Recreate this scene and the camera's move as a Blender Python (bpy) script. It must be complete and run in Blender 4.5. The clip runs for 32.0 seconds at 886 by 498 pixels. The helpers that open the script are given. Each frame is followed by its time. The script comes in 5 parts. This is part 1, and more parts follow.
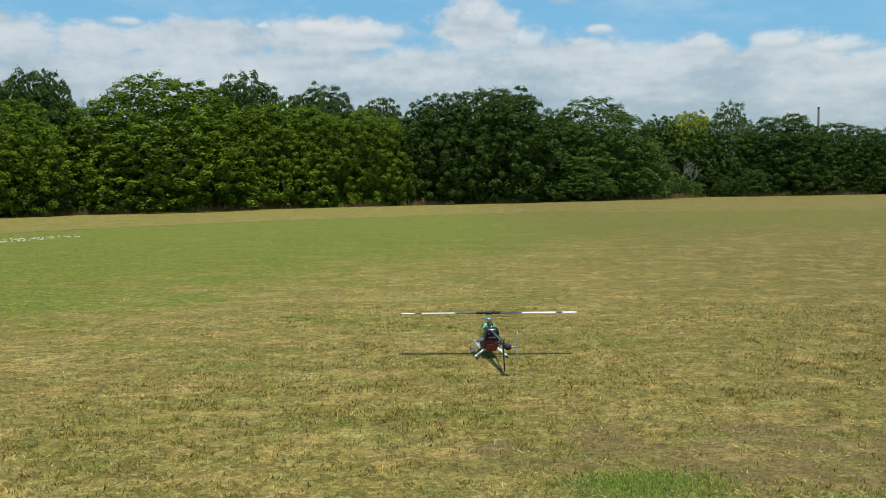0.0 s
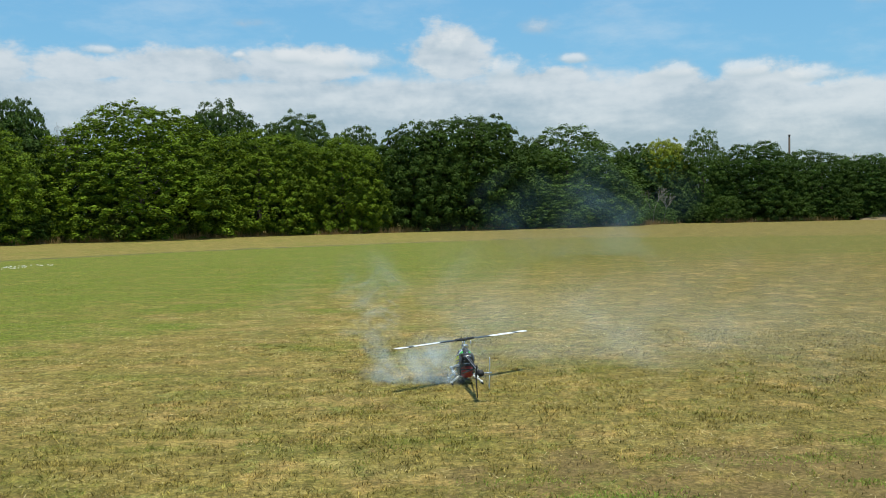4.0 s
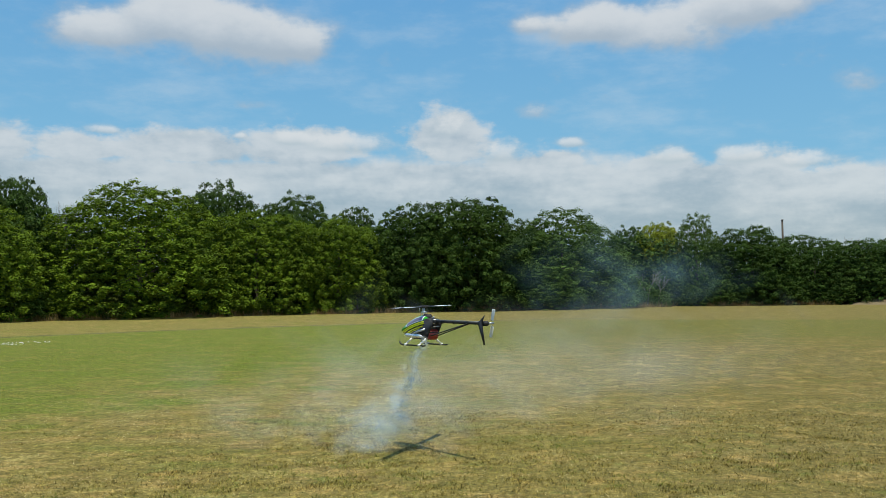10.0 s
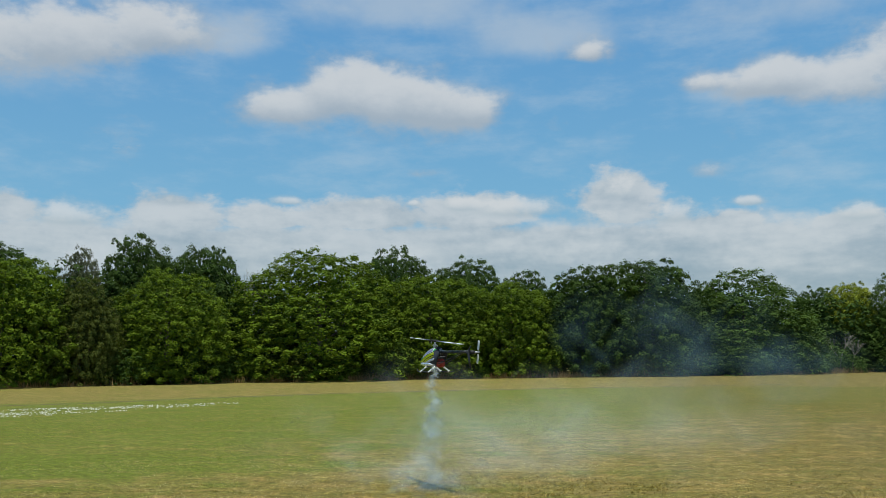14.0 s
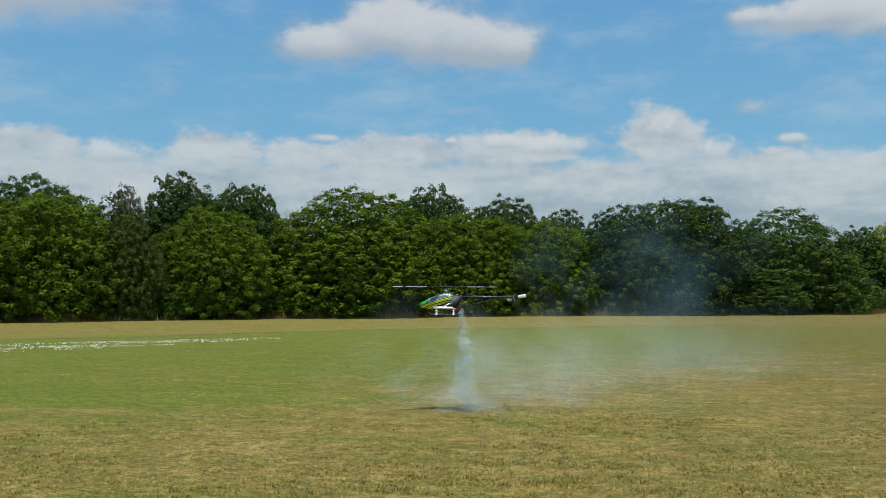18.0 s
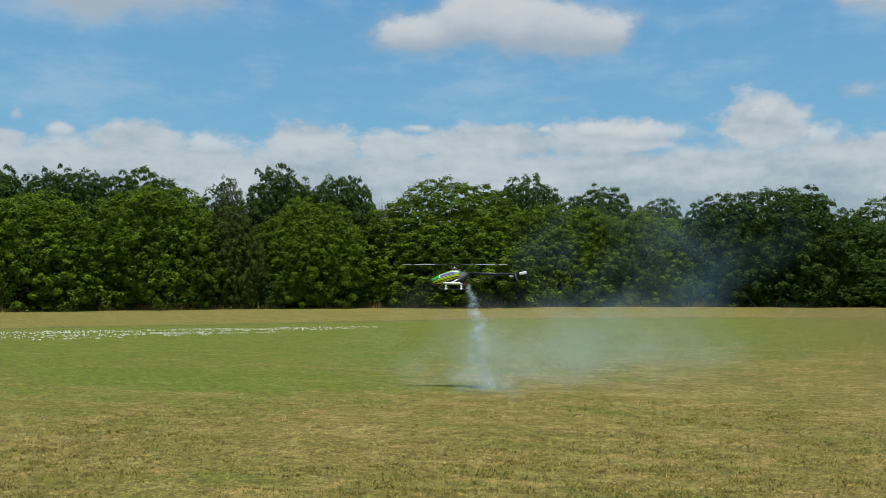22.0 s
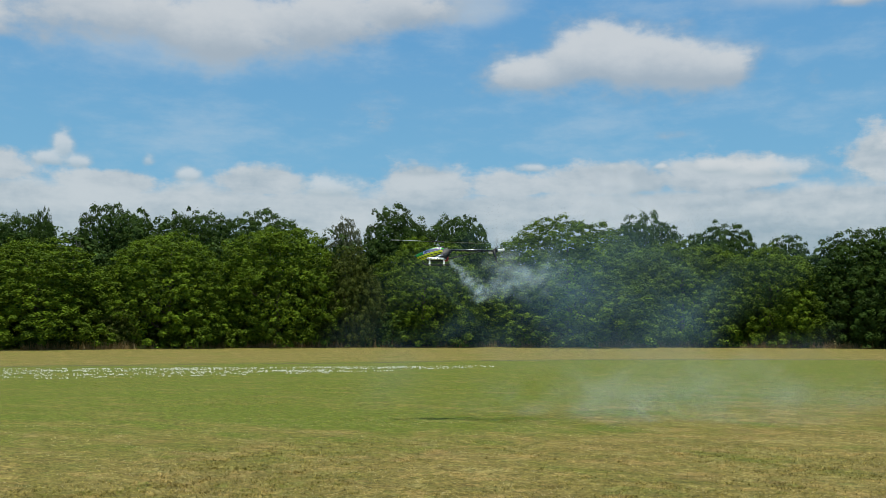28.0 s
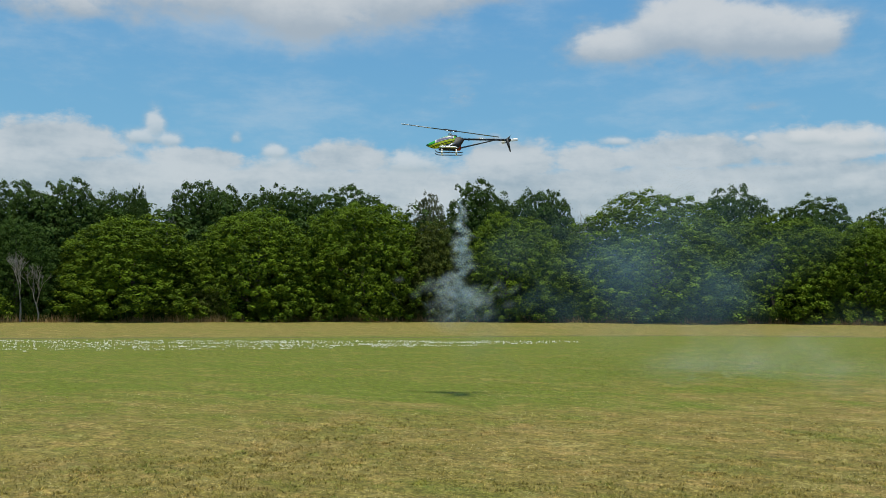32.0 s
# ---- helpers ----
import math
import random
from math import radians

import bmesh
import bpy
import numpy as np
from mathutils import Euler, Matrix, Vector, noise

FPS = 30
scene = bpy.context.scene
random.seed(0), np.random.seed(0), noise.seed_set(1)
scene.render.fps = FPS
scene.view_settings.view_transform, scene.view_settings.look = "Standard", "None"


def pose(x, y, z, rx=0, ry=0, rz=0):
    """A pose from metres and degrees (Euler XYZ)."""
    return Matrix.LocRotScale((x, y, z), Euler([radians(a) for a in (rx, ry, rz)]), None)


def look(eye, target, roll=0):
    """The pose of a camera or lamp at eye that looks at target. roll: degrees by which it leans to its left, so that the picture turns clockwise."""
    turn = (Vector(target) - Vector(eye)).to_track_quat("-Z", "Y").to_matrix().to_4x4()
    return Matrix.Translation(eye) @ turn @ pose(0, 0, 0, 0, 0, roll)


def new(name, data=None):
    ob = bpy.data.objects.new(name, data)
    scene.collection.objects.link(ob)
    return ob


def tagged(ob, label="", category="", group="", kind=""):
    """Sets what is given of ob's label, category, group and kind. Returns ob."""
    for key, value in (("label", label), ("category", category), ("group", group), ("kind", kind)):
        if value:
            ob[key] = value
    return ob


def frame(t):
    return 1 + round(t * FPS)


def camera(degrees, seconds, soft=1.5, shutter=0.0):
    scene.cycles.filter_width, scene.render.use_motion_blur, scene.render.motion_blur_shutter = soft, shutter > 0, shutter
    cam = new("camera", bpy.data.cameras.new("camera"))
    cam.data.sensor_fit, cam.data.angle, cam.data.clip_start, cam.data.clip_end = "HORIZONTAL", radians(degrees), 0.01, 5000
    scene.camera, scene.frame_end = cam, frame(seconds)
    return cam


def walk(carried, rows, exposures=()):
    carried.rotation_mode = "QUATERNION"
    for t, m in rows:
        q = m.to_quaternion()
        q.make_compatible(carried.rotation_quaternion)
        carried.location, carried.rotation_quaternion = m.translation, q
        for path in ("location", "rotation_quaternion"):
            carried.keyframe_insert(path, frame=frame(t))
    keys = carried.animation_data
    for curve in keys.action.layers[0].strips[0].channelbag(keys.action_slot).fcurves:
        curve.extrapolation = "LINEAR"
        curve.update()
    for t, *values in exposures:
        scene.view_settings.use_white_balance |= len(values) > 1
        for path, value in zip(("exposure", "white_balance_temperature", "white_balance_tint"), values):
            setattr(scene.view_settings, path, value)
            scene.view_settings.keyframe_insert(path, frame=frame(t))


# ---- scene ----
cam = camera(51.1, 32.0, soft=0.75)
scene.cycles.transparent_max_bounces = 128
EYE = 1.55
# seconds, x, y, tilt, lean, turn
PATH = [
    (0, 0.000, -0.000, 86.00, 1.00, -0.00), (0.5, -0.015, 0.032, 85.22, 0.95, 0.12), (1, -0.013, 0.092, 85.70, 1.11, -0.24),
    (1.5, -0.003, 0.069, 86.90, 1.65, -2.16), (2, -0.023, 0.036, 87.77, 1.72, -2.08), (2.5, -0.013, 0.057, 87.74, 1.37, -0.99),
    (4.5, 0.030, -0.135, 87.65, 1.13, -1.55), (5, 0.087, -0.241, 88.29, 0.81, -0.41), (5.5, 0.054, -0.366, 90.51, 1.09, -0.81),
    (6, -0.010, -0.437, 89.59, 1.00, -1.33), (6.5, 0.050, -0.514, 90.00, -0.11, -1.29), (7, 0.123, -0.622, 90.34, -0.22, -0.88),
    (7.5, 0.127, -0.625, 89.75, 0.45, -2.27), (8, 0.134, -0.633, 90.34, 0.30, -2.75), (8.5, 0.136, -0.639, 89.56, 0.27, -1.99),
    (9, 0.135, -0.617, 88.06, 0.16, -1.86), (9.5, 0.122, -0.623, 88.45, 0.44, -1.56), (10, 0.130, -0.593, 92.65, 0.65, -1.62),
    (10.5, 0.141, -0.598, 95.01, 0.81, -2.01), (11, 0.115, -0.582, 94.43, 0.92, -1.73), (11.5, 0.104, -0.561, 93.71, 0.83, -1.25),
    (12, 0.080, -0.617, 94.78, 1.04, 0.82), (12.5, 0.044, -0.527, 96.66, 0.67, 4.43), (13, 0.032, -0.469, 97.39, 0.37, 8.13),
    (13.5, 0.073, -0.494, 97.06, 0.34, 8.66), (14, 0.072, -0.513, 96.69, 0.49, 8.93), (14.5, 0.073, -0.604, 96.13, 0.19, 8.66),
    (16.5, 0.079, -0.703, 95.26, -0.03, 9.88), (17, 0.097, -0.739, 95.56, -0.03, 10.93), (17.5, 0.074, -0.683, 93.91, -0.01, 10.91),
    (18, 0.076, -0.724, 92.87, 0.11, 11.21), (18.5, 0.053, -0.608, 93.57, -0.01, 11.46), (19, 0.094, -0.663, 93.43, 0.34, 11.25),
    (19.5, 0.082, -0.614, 92.51, 0.58, 10.89), (20, 0.133, -0.690, 92.83, 0.78, 12.90), (20.5, 0.147, -0.738, 93.45, 0.26, 12.66),
    (21, 0.054, -0.807, 93.39, 0.57, 12.92), (21.5, 0.017, -0.880, 92.72, 0.28, 14.95), (22, 0.078, -0.926, 92.25, -0.10, 16.98),
    (22.5, 0.099, -0.989, 91.60, -0.44, 18.23), (23, 0.023, -0.957, 91.42, 0.67, 19.43), (23.5, 0.027, -1.000, 92.34, 0.15, 19.69),
    (24, 0.022, -0.955, 92.81, 0.30, 20.05), (24.5, 0.013, -0.908, 93.66, 0.35, 20.88), (25, -0.005, -0.892, 93.55, 0.24, 21.17),
    (25.5, -0.001, -0.943, 93.62, 0.09, 21.47), (27.5, -0.083, -0.792, 94.93, -0.38, 23.44), (28, -0.063, -0.840, 94.64, -0.30, 24.01),
    (28.5, -0.052, -0.853, 94.02, -0.33, 24.55), (29, -0.049, -0.869, 93.37, -0.25, 25.47), (29.5, -0.033, -0.914, 93.19, -0.39, 25.76),
    (30, -0.029, -0.928, 93.44, -0.30, 27.07), (30.5, -0.029, -0.945, 93.37, -0.42, 27.48), (31, -0.055, -0.876, 93.16, -0.44, 28.00),
    (31.5, -0.072, -0.827, 93.23, -0.27, 28.75), (32, -0.067, -0.909, 93.06, -0.53, 29.11),
]
walk(cam, [(t, pose(x, y, EYE, rx, ry, rz)) for t, x, y, rx, ry, rz in PATH],
     [(0, 0.05), (5, 0.12), (7, 0.06), (9, 0.02), (12, -0.12), (14, -0.15), (19, -0.16), (22, -0.16), (24, -0.08), (25, -0.12), (28, -0.13), (32, -0.13)])

# ---- daylight: high sun behind the camera, broken cumulus ----
SUN_EL, SUN_AZ = 79.0, 155.0          # degrees; azimuth clockwise from +y
sun_way = Vector((math.sin(radians(SUN_AZ)) * math.cos(radians(SUN_EL)),
                  math.cos(radians(SUN_AZ)) * math.cos(radians(SUN_EL)), math.sin(radians(SUN_EL))))
lamp = bpy.data.lights.new("sun", "SUN")
lamp.energy, lamp.angle, lamp.color = 4.8, radians(0.53), (0.98, 0.96, 0.83)
sun = new("sun", lamp)
sun.matrix_world = look(sun_way * 60, (0, 0, 0))


class Nodes:
    """Small helper to write node trees as expressions."""

    def __init__(self, tree):
        self.tree = tree

    def add(self, kind):
        return self.tree.nodes.new(kind)

    def link(self, a, b):
        self.tree.links.new(a, b)

    def put(self, socket, value):
        if isinstance(value, bpy.types.NodeSocket):
            self.link(value, socket)
        else:
            socket.default_value = value

    def math(self, op, a, b=0.0, c=0.0, clamp=False):
        n = self.add("ShaderNodeMath")
        n.operation, n.use_clamp = op, clamp
        for socket, value in zip(n.inputs, (a, b, c)):
            self.put(socket, value)
        return n.outputs[0]

    def step(self, v, lo, hi, to_lo=0.0, to_hi=1.0):
        n = self.add("ShaderNodeMapRange")
        n.interpolation_type = "SMOOTHSTEP"
        for socket, value in zip(n.inputs, (v, lo, hi, to_lo, to_hi)):
            self.put(socket, value)
        return n.outputs[0]

    def noise(self, vector, scale, detail=4.0, rough=0.55, stretch=None):
        if stretch:
            m = self.add("ShaderNodeMapping")
            self.put(m.inputs["Vector"], vector)
            m.inputs["Scale"].default_value = stretch
            vector = m.outputs[0]
        n = self.add("ShaderNodeTexNoise")
        self.put(n.inputs["Vector"], vector)
        n.inputs["Scale"].default_value, n.inputs["Detail"].default_value, n.inputs["Roughness"].default_value = scale, detail, rough
        return n.outputs["Fac"]

    def mix(self, f, a, b, blend="MIX"):
        n = self.add("ShaderNodeMix")
        n.data_type, n.blend_type = "RGBA", blend
        self.put(n.inputs[0], f)
        for socket, value in ((n.inputs[6], a), (n.inputs[7], b)):
            self.put(socket, (*value, 1) if isinstance(value, tuple) and len(value) == 3 else value)
        return n.outputs[2]

    def xyz(self, v):
        n = self.add("ShaderNodeSeparateXYZ")
        self.put(n.inputs[0], v)
        return n.outputs

    def join(self, x, y, z=0.0):
        n = self.add("ShaderNodeCombineXYZ")
        for socket, value in zip(n.inputs, (x, y, z)):
            self.put(socket, value)
        return n.outputs[0]


def make_world():
    world = bpy.data.worlds.new("sky")
    scene.world = world
    world.use_nodes = True
    tree = world.node_tree
    tree.nodes.clear()
    n = Nodes(tree)
    sky = n.add("ShaderNodeTexSky")
    sky.sky_type, sky.sun_disc = "NISHITA", False
    sky.sun_elevation, sky.sun_rotation = radians(SUN_EL), radians(SUN_AZ)
    sky.air_density, sky.dust_density, sky.ozone_density = 1.0, 0.6, 2.0
    way = n.add("ShaderNodeTexCoord").outputs["Generated"]
    x, y, z = n.xyz(way)
    u = n.math("MULTIPLY", n.math("ARCTAN2", x, y), 57.2958)      # degrees, right of +y
    v = n.math("MULTIPLY", n.math("ARCSINE", z), 57.2958)         # degrees above the horizon
    flat = n.join(u, n.math("MULTIPLY", v, 1.6))
    big = n.math("SUBTRACT", n.noise(flat, 0.16, 5, 0.55), 0.5)
    mid = n.math("SUBTRACT", n.noise(flat, 0.42, 6, 0.6), 0.5)
    fine = n.math("SUBTRACT", n.noise(flat, 1.3, 5, 0.6), 0.5)
    lumps = n.math("ADD", n.math("MULTIPLY", big, 1.0), n.math("ADD", n.math("MULTIPLY", mid, 1.35), n.math("MULTIPLY", fine, 0.30)))

    # single cumulus: middle, half widths (degrees), how thick
    cumulus = [
        (-18.7, 15.2, 2.9, 1.7, 1.0), (-15.8, 16.1, 2.8, 2.4, 1.0), (-12.6, 15.8, 3.0, 2.5, 1.0), (-9.4, 15.5, 3.0, 2.3, 1.0), (-6.9, 15.1, 2.2, 1.6, 1.0),
        (-45.5, 18.0, 7.0, 3.0, 0.9), (-37.0, 17.4, 5.4, 3.0, 1.0), (-31.5, 18.3, 4.6, 2.4, 1.0), (-26.5, 19.2, 4.2, 2.0, 0.95), (-51.0, 16.4, 4.5, 1.6, 0.55),
        (0.5, 18.3, 2.6, 0.9, 0.7),
        (7.5, 16.0, 2.8, 0.8, 0.7), (11.6, 15.9, 3.6, 1.5, 1.0), (15.4, 15.2, 3.6, 2.0, 1.0), (19.8, 16.4, 4.2, 2.0, 1.0),
        (-66.0, 17.0, 9.0, 4.0, 0.9), (30.0, 20.0, 7.0, 3.0, 0.8), (10.8, 11.4, 1.5, 0.5, 0.35), (7.4, 10.9, 1.7, 0.6, 0.4), (-10.0, 11.4, 1.6, 0.4, 0.35), (26.0, 11.5, 1.8, 1.0, 0.5),
    ]
    # thin sheets between them
    sheets = [(-11.5, 21.4, 8.0, 2.4, 1.0), (-2.5, 19.4, 6.0, 2.0, 1.0), (-22.5, 19.2, 3.6, 2.0, 1.0), (-40.0, 16.6, 12.0, 3.2, 0.8), (12.0, 20.0, 9.0, 2.0, 0.7), (9.0, 15.6, 4.0, 1.3, 0.8)]
    # grey heaps that rise out of the bank
    humps = [
        (-25.0, 8.3, 3.6, 1.7, 0.9), (-14.0, 8.6, 5.0, 1.3, 0.9), (-7.0, 8.6, 4.4, 1.4, 0.9), (2.4, 9.2, 2.9, 2.1, 0.9), (-52.0, 8.6, 4.6, 1.6, 0.9),
        (-35.0, 8.4, 3.4, 1.2, 0.9), (15.5, 6.9, 3.2, 1.4, 0.9), (20.0, 6.6, 3.4, 1.4, 0.9), (24.5, 5.8, 3.2, 1.3, 0.9), (8.0, 7.4, 3.4, 1.2, 0.9), (-20.0, 8.4, 3.0, 1.0, 0.9), (-44.0, 8.0, 4.0, 1.0, 0.9),
    ]
    # sunlit tops in the bank
    puffs = [
        (2.2, 10.1, 1.9, 1.2, 0.75), (5.2, 8.5, 1.8, 1.0, 0.8), (9.7, 9.0, 1.1, 0.42, 1.0), (-4.0, 9.1, 3.0, 0.9, 1.0), (-7.6, 9.4, 1.5, 0.7, 0.9), (0.2, 8.4, 2.6, 0.9, 0.7),
        (-31.0, 8.3, 2.8, 1.0, 1.0), (-25.2, 9.4, 1.8, 0.6, 0.55), (-46.6, 10.1, 0.8, 1.2, 1.0), (-47.4, 9.3, 1.3, 0.7, 1.0), (-45.7, 9.2, 0.9, 0.6, 1.0),
        (-41.9, 9.5, 0.5, 0.55, 0.7), (-39.6, 8.8, 1.0, 0.6, 1.0), (-40.0, 8.1, 1.0, 0.6, 0.7), (-35.4, 9.0, 1.8, 0.8, 0.55), (-18.5, 9.6, 1.3, 0.4, 0.9), (-10.8, 9.5, 0.6, 0.3, 0.9), (-13.5, 9.6, 2.0, 0.6, 0.5),
        (15.6, 8.0, 1.6, 0.9, 1.0), (19.6, 7.8, 2.0, 0.8, 1.0), (23.5, 7.3, 2.4, 0.7, 0.8), (-52.4, 9.2, 2.4, 0.9, 0.45),
    ]

    soft_lumps = n.math("ADD", n.math("MULTIPLY", big, 1.1), n.math("ADD", n.math("MULTIPLY", n.math("SUBTRACT", n.noise(flat, 0.30, 3, 0.5), 0.5), 1.3), n.math("MULTIPLY", fine, 0.42)))

    def heap(rows, lumps, ragged, lo, hi):
        """Lobes that melt into one another; how thick the cloud is, and how high in it (0 to 1)."""
        total, lift = None, None
        for u0, v0, a, b, thick in rows:
            du = n.math("DIVIDE", n.math("SUBTRACT", u, u0), a * 1.05)
            dv = n.math("DIVIDE", n.math("SUBTRACT", v, v0), b * 1.05)
            # flatter below than above
            dv = n.math("MULTIPLY", dv, n.step(dv, -0.6, 0.1, 1.35, 0.95))
            q = n.math("MULTIPLY", n.math("ADD", n.math("MULTIPLY", du, du), n.math("MULTIPLY", dv, dv)), -3.6)
            w = n.math("MULTIPLY", n.math("EXPONENT", q), thick ** 3)
            high_in = n.math("MULTIPLY", w, dv)
            total = w if total is None else n.math("ADD", total, w)
            lift = high_in if lift is None else n.math("ADD", lift, high_in)
        mean = n.math("DIVIDE", lift, n.math("ADD", total, 0.002))
        total = n.math("POWER", total, 1 / 3)
        return n.step(n.math("ADD", total, n.math("MULTIPLY", lumps, ragged)), lo, hi), n.step(mean, -0.9, 0.7)

    high, high_lit = heap(cumulus, soft_lumps, 0.80, 0.16, 0.78)
    low, low_lit = heap(puffs, lumps, 0.75, 0.22, 0.85)
    sheet, _ = heap(sheets, soft_lumps, 0.45, 0.15, 1.05)
    hump, _ = heap(humps, lumps, 0.7, 0.22, 0.55)
    low_lit = n.math("MULTIPLY", low, low_lit)
    high_lit = n.math("MULTIPLY", high, high_lit)
    # the bank over the trees, its upper edge in heaps
    edge = n.math("ADD", n.math("ADD", n.math("MULTIPLY", n.step(u, 6.0, 24.0), -1.6), 8.7), n.math("ADD", n.math("MULTIPLY", big, 2.2), n.math("MULTIPLY", mid, 2.0)))
    bank = n.step(n.math("SUBTRACT", edge, v), -0.25, 1.0)
    bank = n.math("MULTIPLY", n.math("MAXIMUM", bank, hump), 0.95)
    veil = n.math("MULTIPLY", n.step(n.noise(flat, 0.11, 6, 0.62, (1.0, 1.7, 1.0)), 0.44, 0.74), 0.36)
    blue = n.mix(n.step(v, 4.0, 26.0), (0.19, 0.49, 0.72), (0.105, 0.348, 0.69))
    shade = n.math("ADD", n.math("MULTIPLY", mid, 0.9), n.math("MULTIPLY", fine, 0.5))
    bank_tone = n.mix(n.step(n.math("ADD", n.math("ADD", big, shade), n.math("ADD", n.math("MULTIPLY", n.math("SUBTRACT", n.noise(flat, 0.24, 4, 0.5, (0.6, 1.5, 1.0)), 0.5), 1.8), n.step(n.math("SUBTRACT", edge, v), 0.0, 6.0, 0.45, -0.28))), -0.45, 0.75), (0.30, 0.40, 0.47), (0.66, 0.70, 0.71))
    cloud_tone = n.mix(n.step(n.math("ADD", high_lit, n.math("ADD", n.math("MULTIPLY", mid, 0.55), n.math("MULTIPLY", fine, 0.15))), 0.1, 0.95), (0.44, 0.51, 0.56), (0.75, 0.77, 0.76))
    puff_tone = n.mix(n.step(n.math("ADD", low_lit, n.math("MULTIPLY", shade, 0.5)), 0.05, 0.9), (0.46, 0.55, 0.59), (0.76, 0.78, 0.77))
    tone = n.mix(veil, blue, (0.62, 0.72, 0.78))
    tone = n.mix(n.math("MULTIPLY", sheet, 0.62), tone, (0.60, 0.68, 0.73))
    tone = n.mix(bank, tone, bank_tone)
    tone = n.mix(n.math("MULTIPLY", low, 0.8), tone, puff_tone)
    tone = n.mix(n.math("MULTIPLY", high, 0.93), tone, cloud_tone)
    # clear sky light from the sun's side of the model sky tints the whole
    base = n.add("ShaderNodeBackground")
    n.put(base.inputs["Color"], sky.outputs[0])
    base.inputs["Strength"].default_value = 0.022
    seen = n.add("ShaderNodeBackground")
    n.put(seen.inputs["Color"], tone)
    seen.inputs["Strength"].default_value = 0.82
    both = n.add("ShaderNodeAddShader")
    n.link(base.outputs[0], both.inputs[0])
    n.link(seen.outputs[0], both.inputs[1])
    out = n.add("ShaderNodeOutputWorld")
    n.link(both.outputs[0], out.inputs[0])


make_world()
scene.view_settings.exposure = 0.0


# ---- materials ----
def material(name, colour, rough=0.5, metal=0.0, vary=0.12, scale=30.0, bump=0.0, coat=0.0):
    m = bpy.data.materials.new(name)
    m.use_nodes = True
    n = Nodes(m.node_tree)
    b = m.node_tree.nodes["Principled BSDF"]
    place = n.add("ShaderNodeTexCoord").outputs["Object"]
    grain = n.noise(place, scale, 5, 0.6)
    wear = n.noise(place, scale * 0.15, 3, 0.5)
    f = n.math("ADD", n.math("MULTIPLY", grain, 0.6), n.math("MULTIPLY", wear, 0.4))
    dark = tuple(c * (1 - vary) for c in colour)
    light = tuple(min(1, c * (1 + vary)) for c in colour)
    n.put(b.inputs["Base Color"], n.mix(f, dark, light))
    n.put(b.inputs["Roughness"], n.step(grain, 0.3, 0.7, max(0, rough - 0.06), min(1, rough + 0.08)))
    b.inputs["Metallic"].default_value = metal
    b.inputs["Coat Weight"].default_value = coat
    if bump:
        bp = n.add("ShaderNodeBump")
        bp.inputs["Strength"].default_value = bump
        n.put(bp.inputs["Height"], grain)
        n.link(bp.outputs[0], b.inputs["Normal"])
    return m


def leaf_material(name, dark, light, through_it=0.13, odd=(0.2, 0.22, 0.04)):
    """Leaves: colour varies leaf by leaf and from bough to bough, deepened to suggest shaded gaps; light passes
    through.
    """
    m = bpy.data.materials.new(name)
    m.use_nodes = True
    m.node_tree.nodes.clear()
    n = Nodes(m.node_tree)
    rnd = n.add("ShaderNodeNewGeometry").outputs["Random Per Island"]
    place = n.add("ShaderNodeTexCoord").outputs["Object"]
    tree_rnd = n.add("ShaderNodeObjectInfo").outputs["Random"]
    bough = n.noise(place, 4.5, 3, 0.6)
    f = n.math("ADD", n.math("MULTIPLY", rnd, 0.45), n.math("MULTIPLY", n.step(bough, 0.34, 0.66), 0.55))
    # dark end far below the leaf colour: shade between tufts painted into random leaves
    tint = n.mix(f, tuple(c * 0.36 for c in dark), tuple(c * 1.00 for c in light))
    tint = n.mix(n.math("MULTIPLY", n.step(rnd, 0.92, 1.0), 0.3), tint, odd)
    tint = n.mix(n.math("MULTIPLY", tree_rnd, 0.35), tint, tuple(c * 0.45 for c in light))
    d = n.add("ShaderNodeBsdfPrincipled")
    n.put(d.inputs["Base Color"], tint)
    d.inputs["Roughness"].default_value = 0.7
    d.inputs["Specular IOR Level"].default_value = 0.1
    t = n.add("ShaderNodeBsdfTranslucent")
    n.put(t.inputs["Color"], n.mix(0.35, tint, (0.15, 0.23, 0.015)))
    mixed = n.add("ShaderNodeMixShader")
    mixed.inputs[0].default_value = through_it
    n.link(d.outputs[0], mixed.inputs[1])
    n.link(t.outputs[0], mixed.inputs[2])
    out = n.add("ShaderNodeOutputMaterial")
    n.link(mixed.outputs[0], out.inputs[0])
    return m


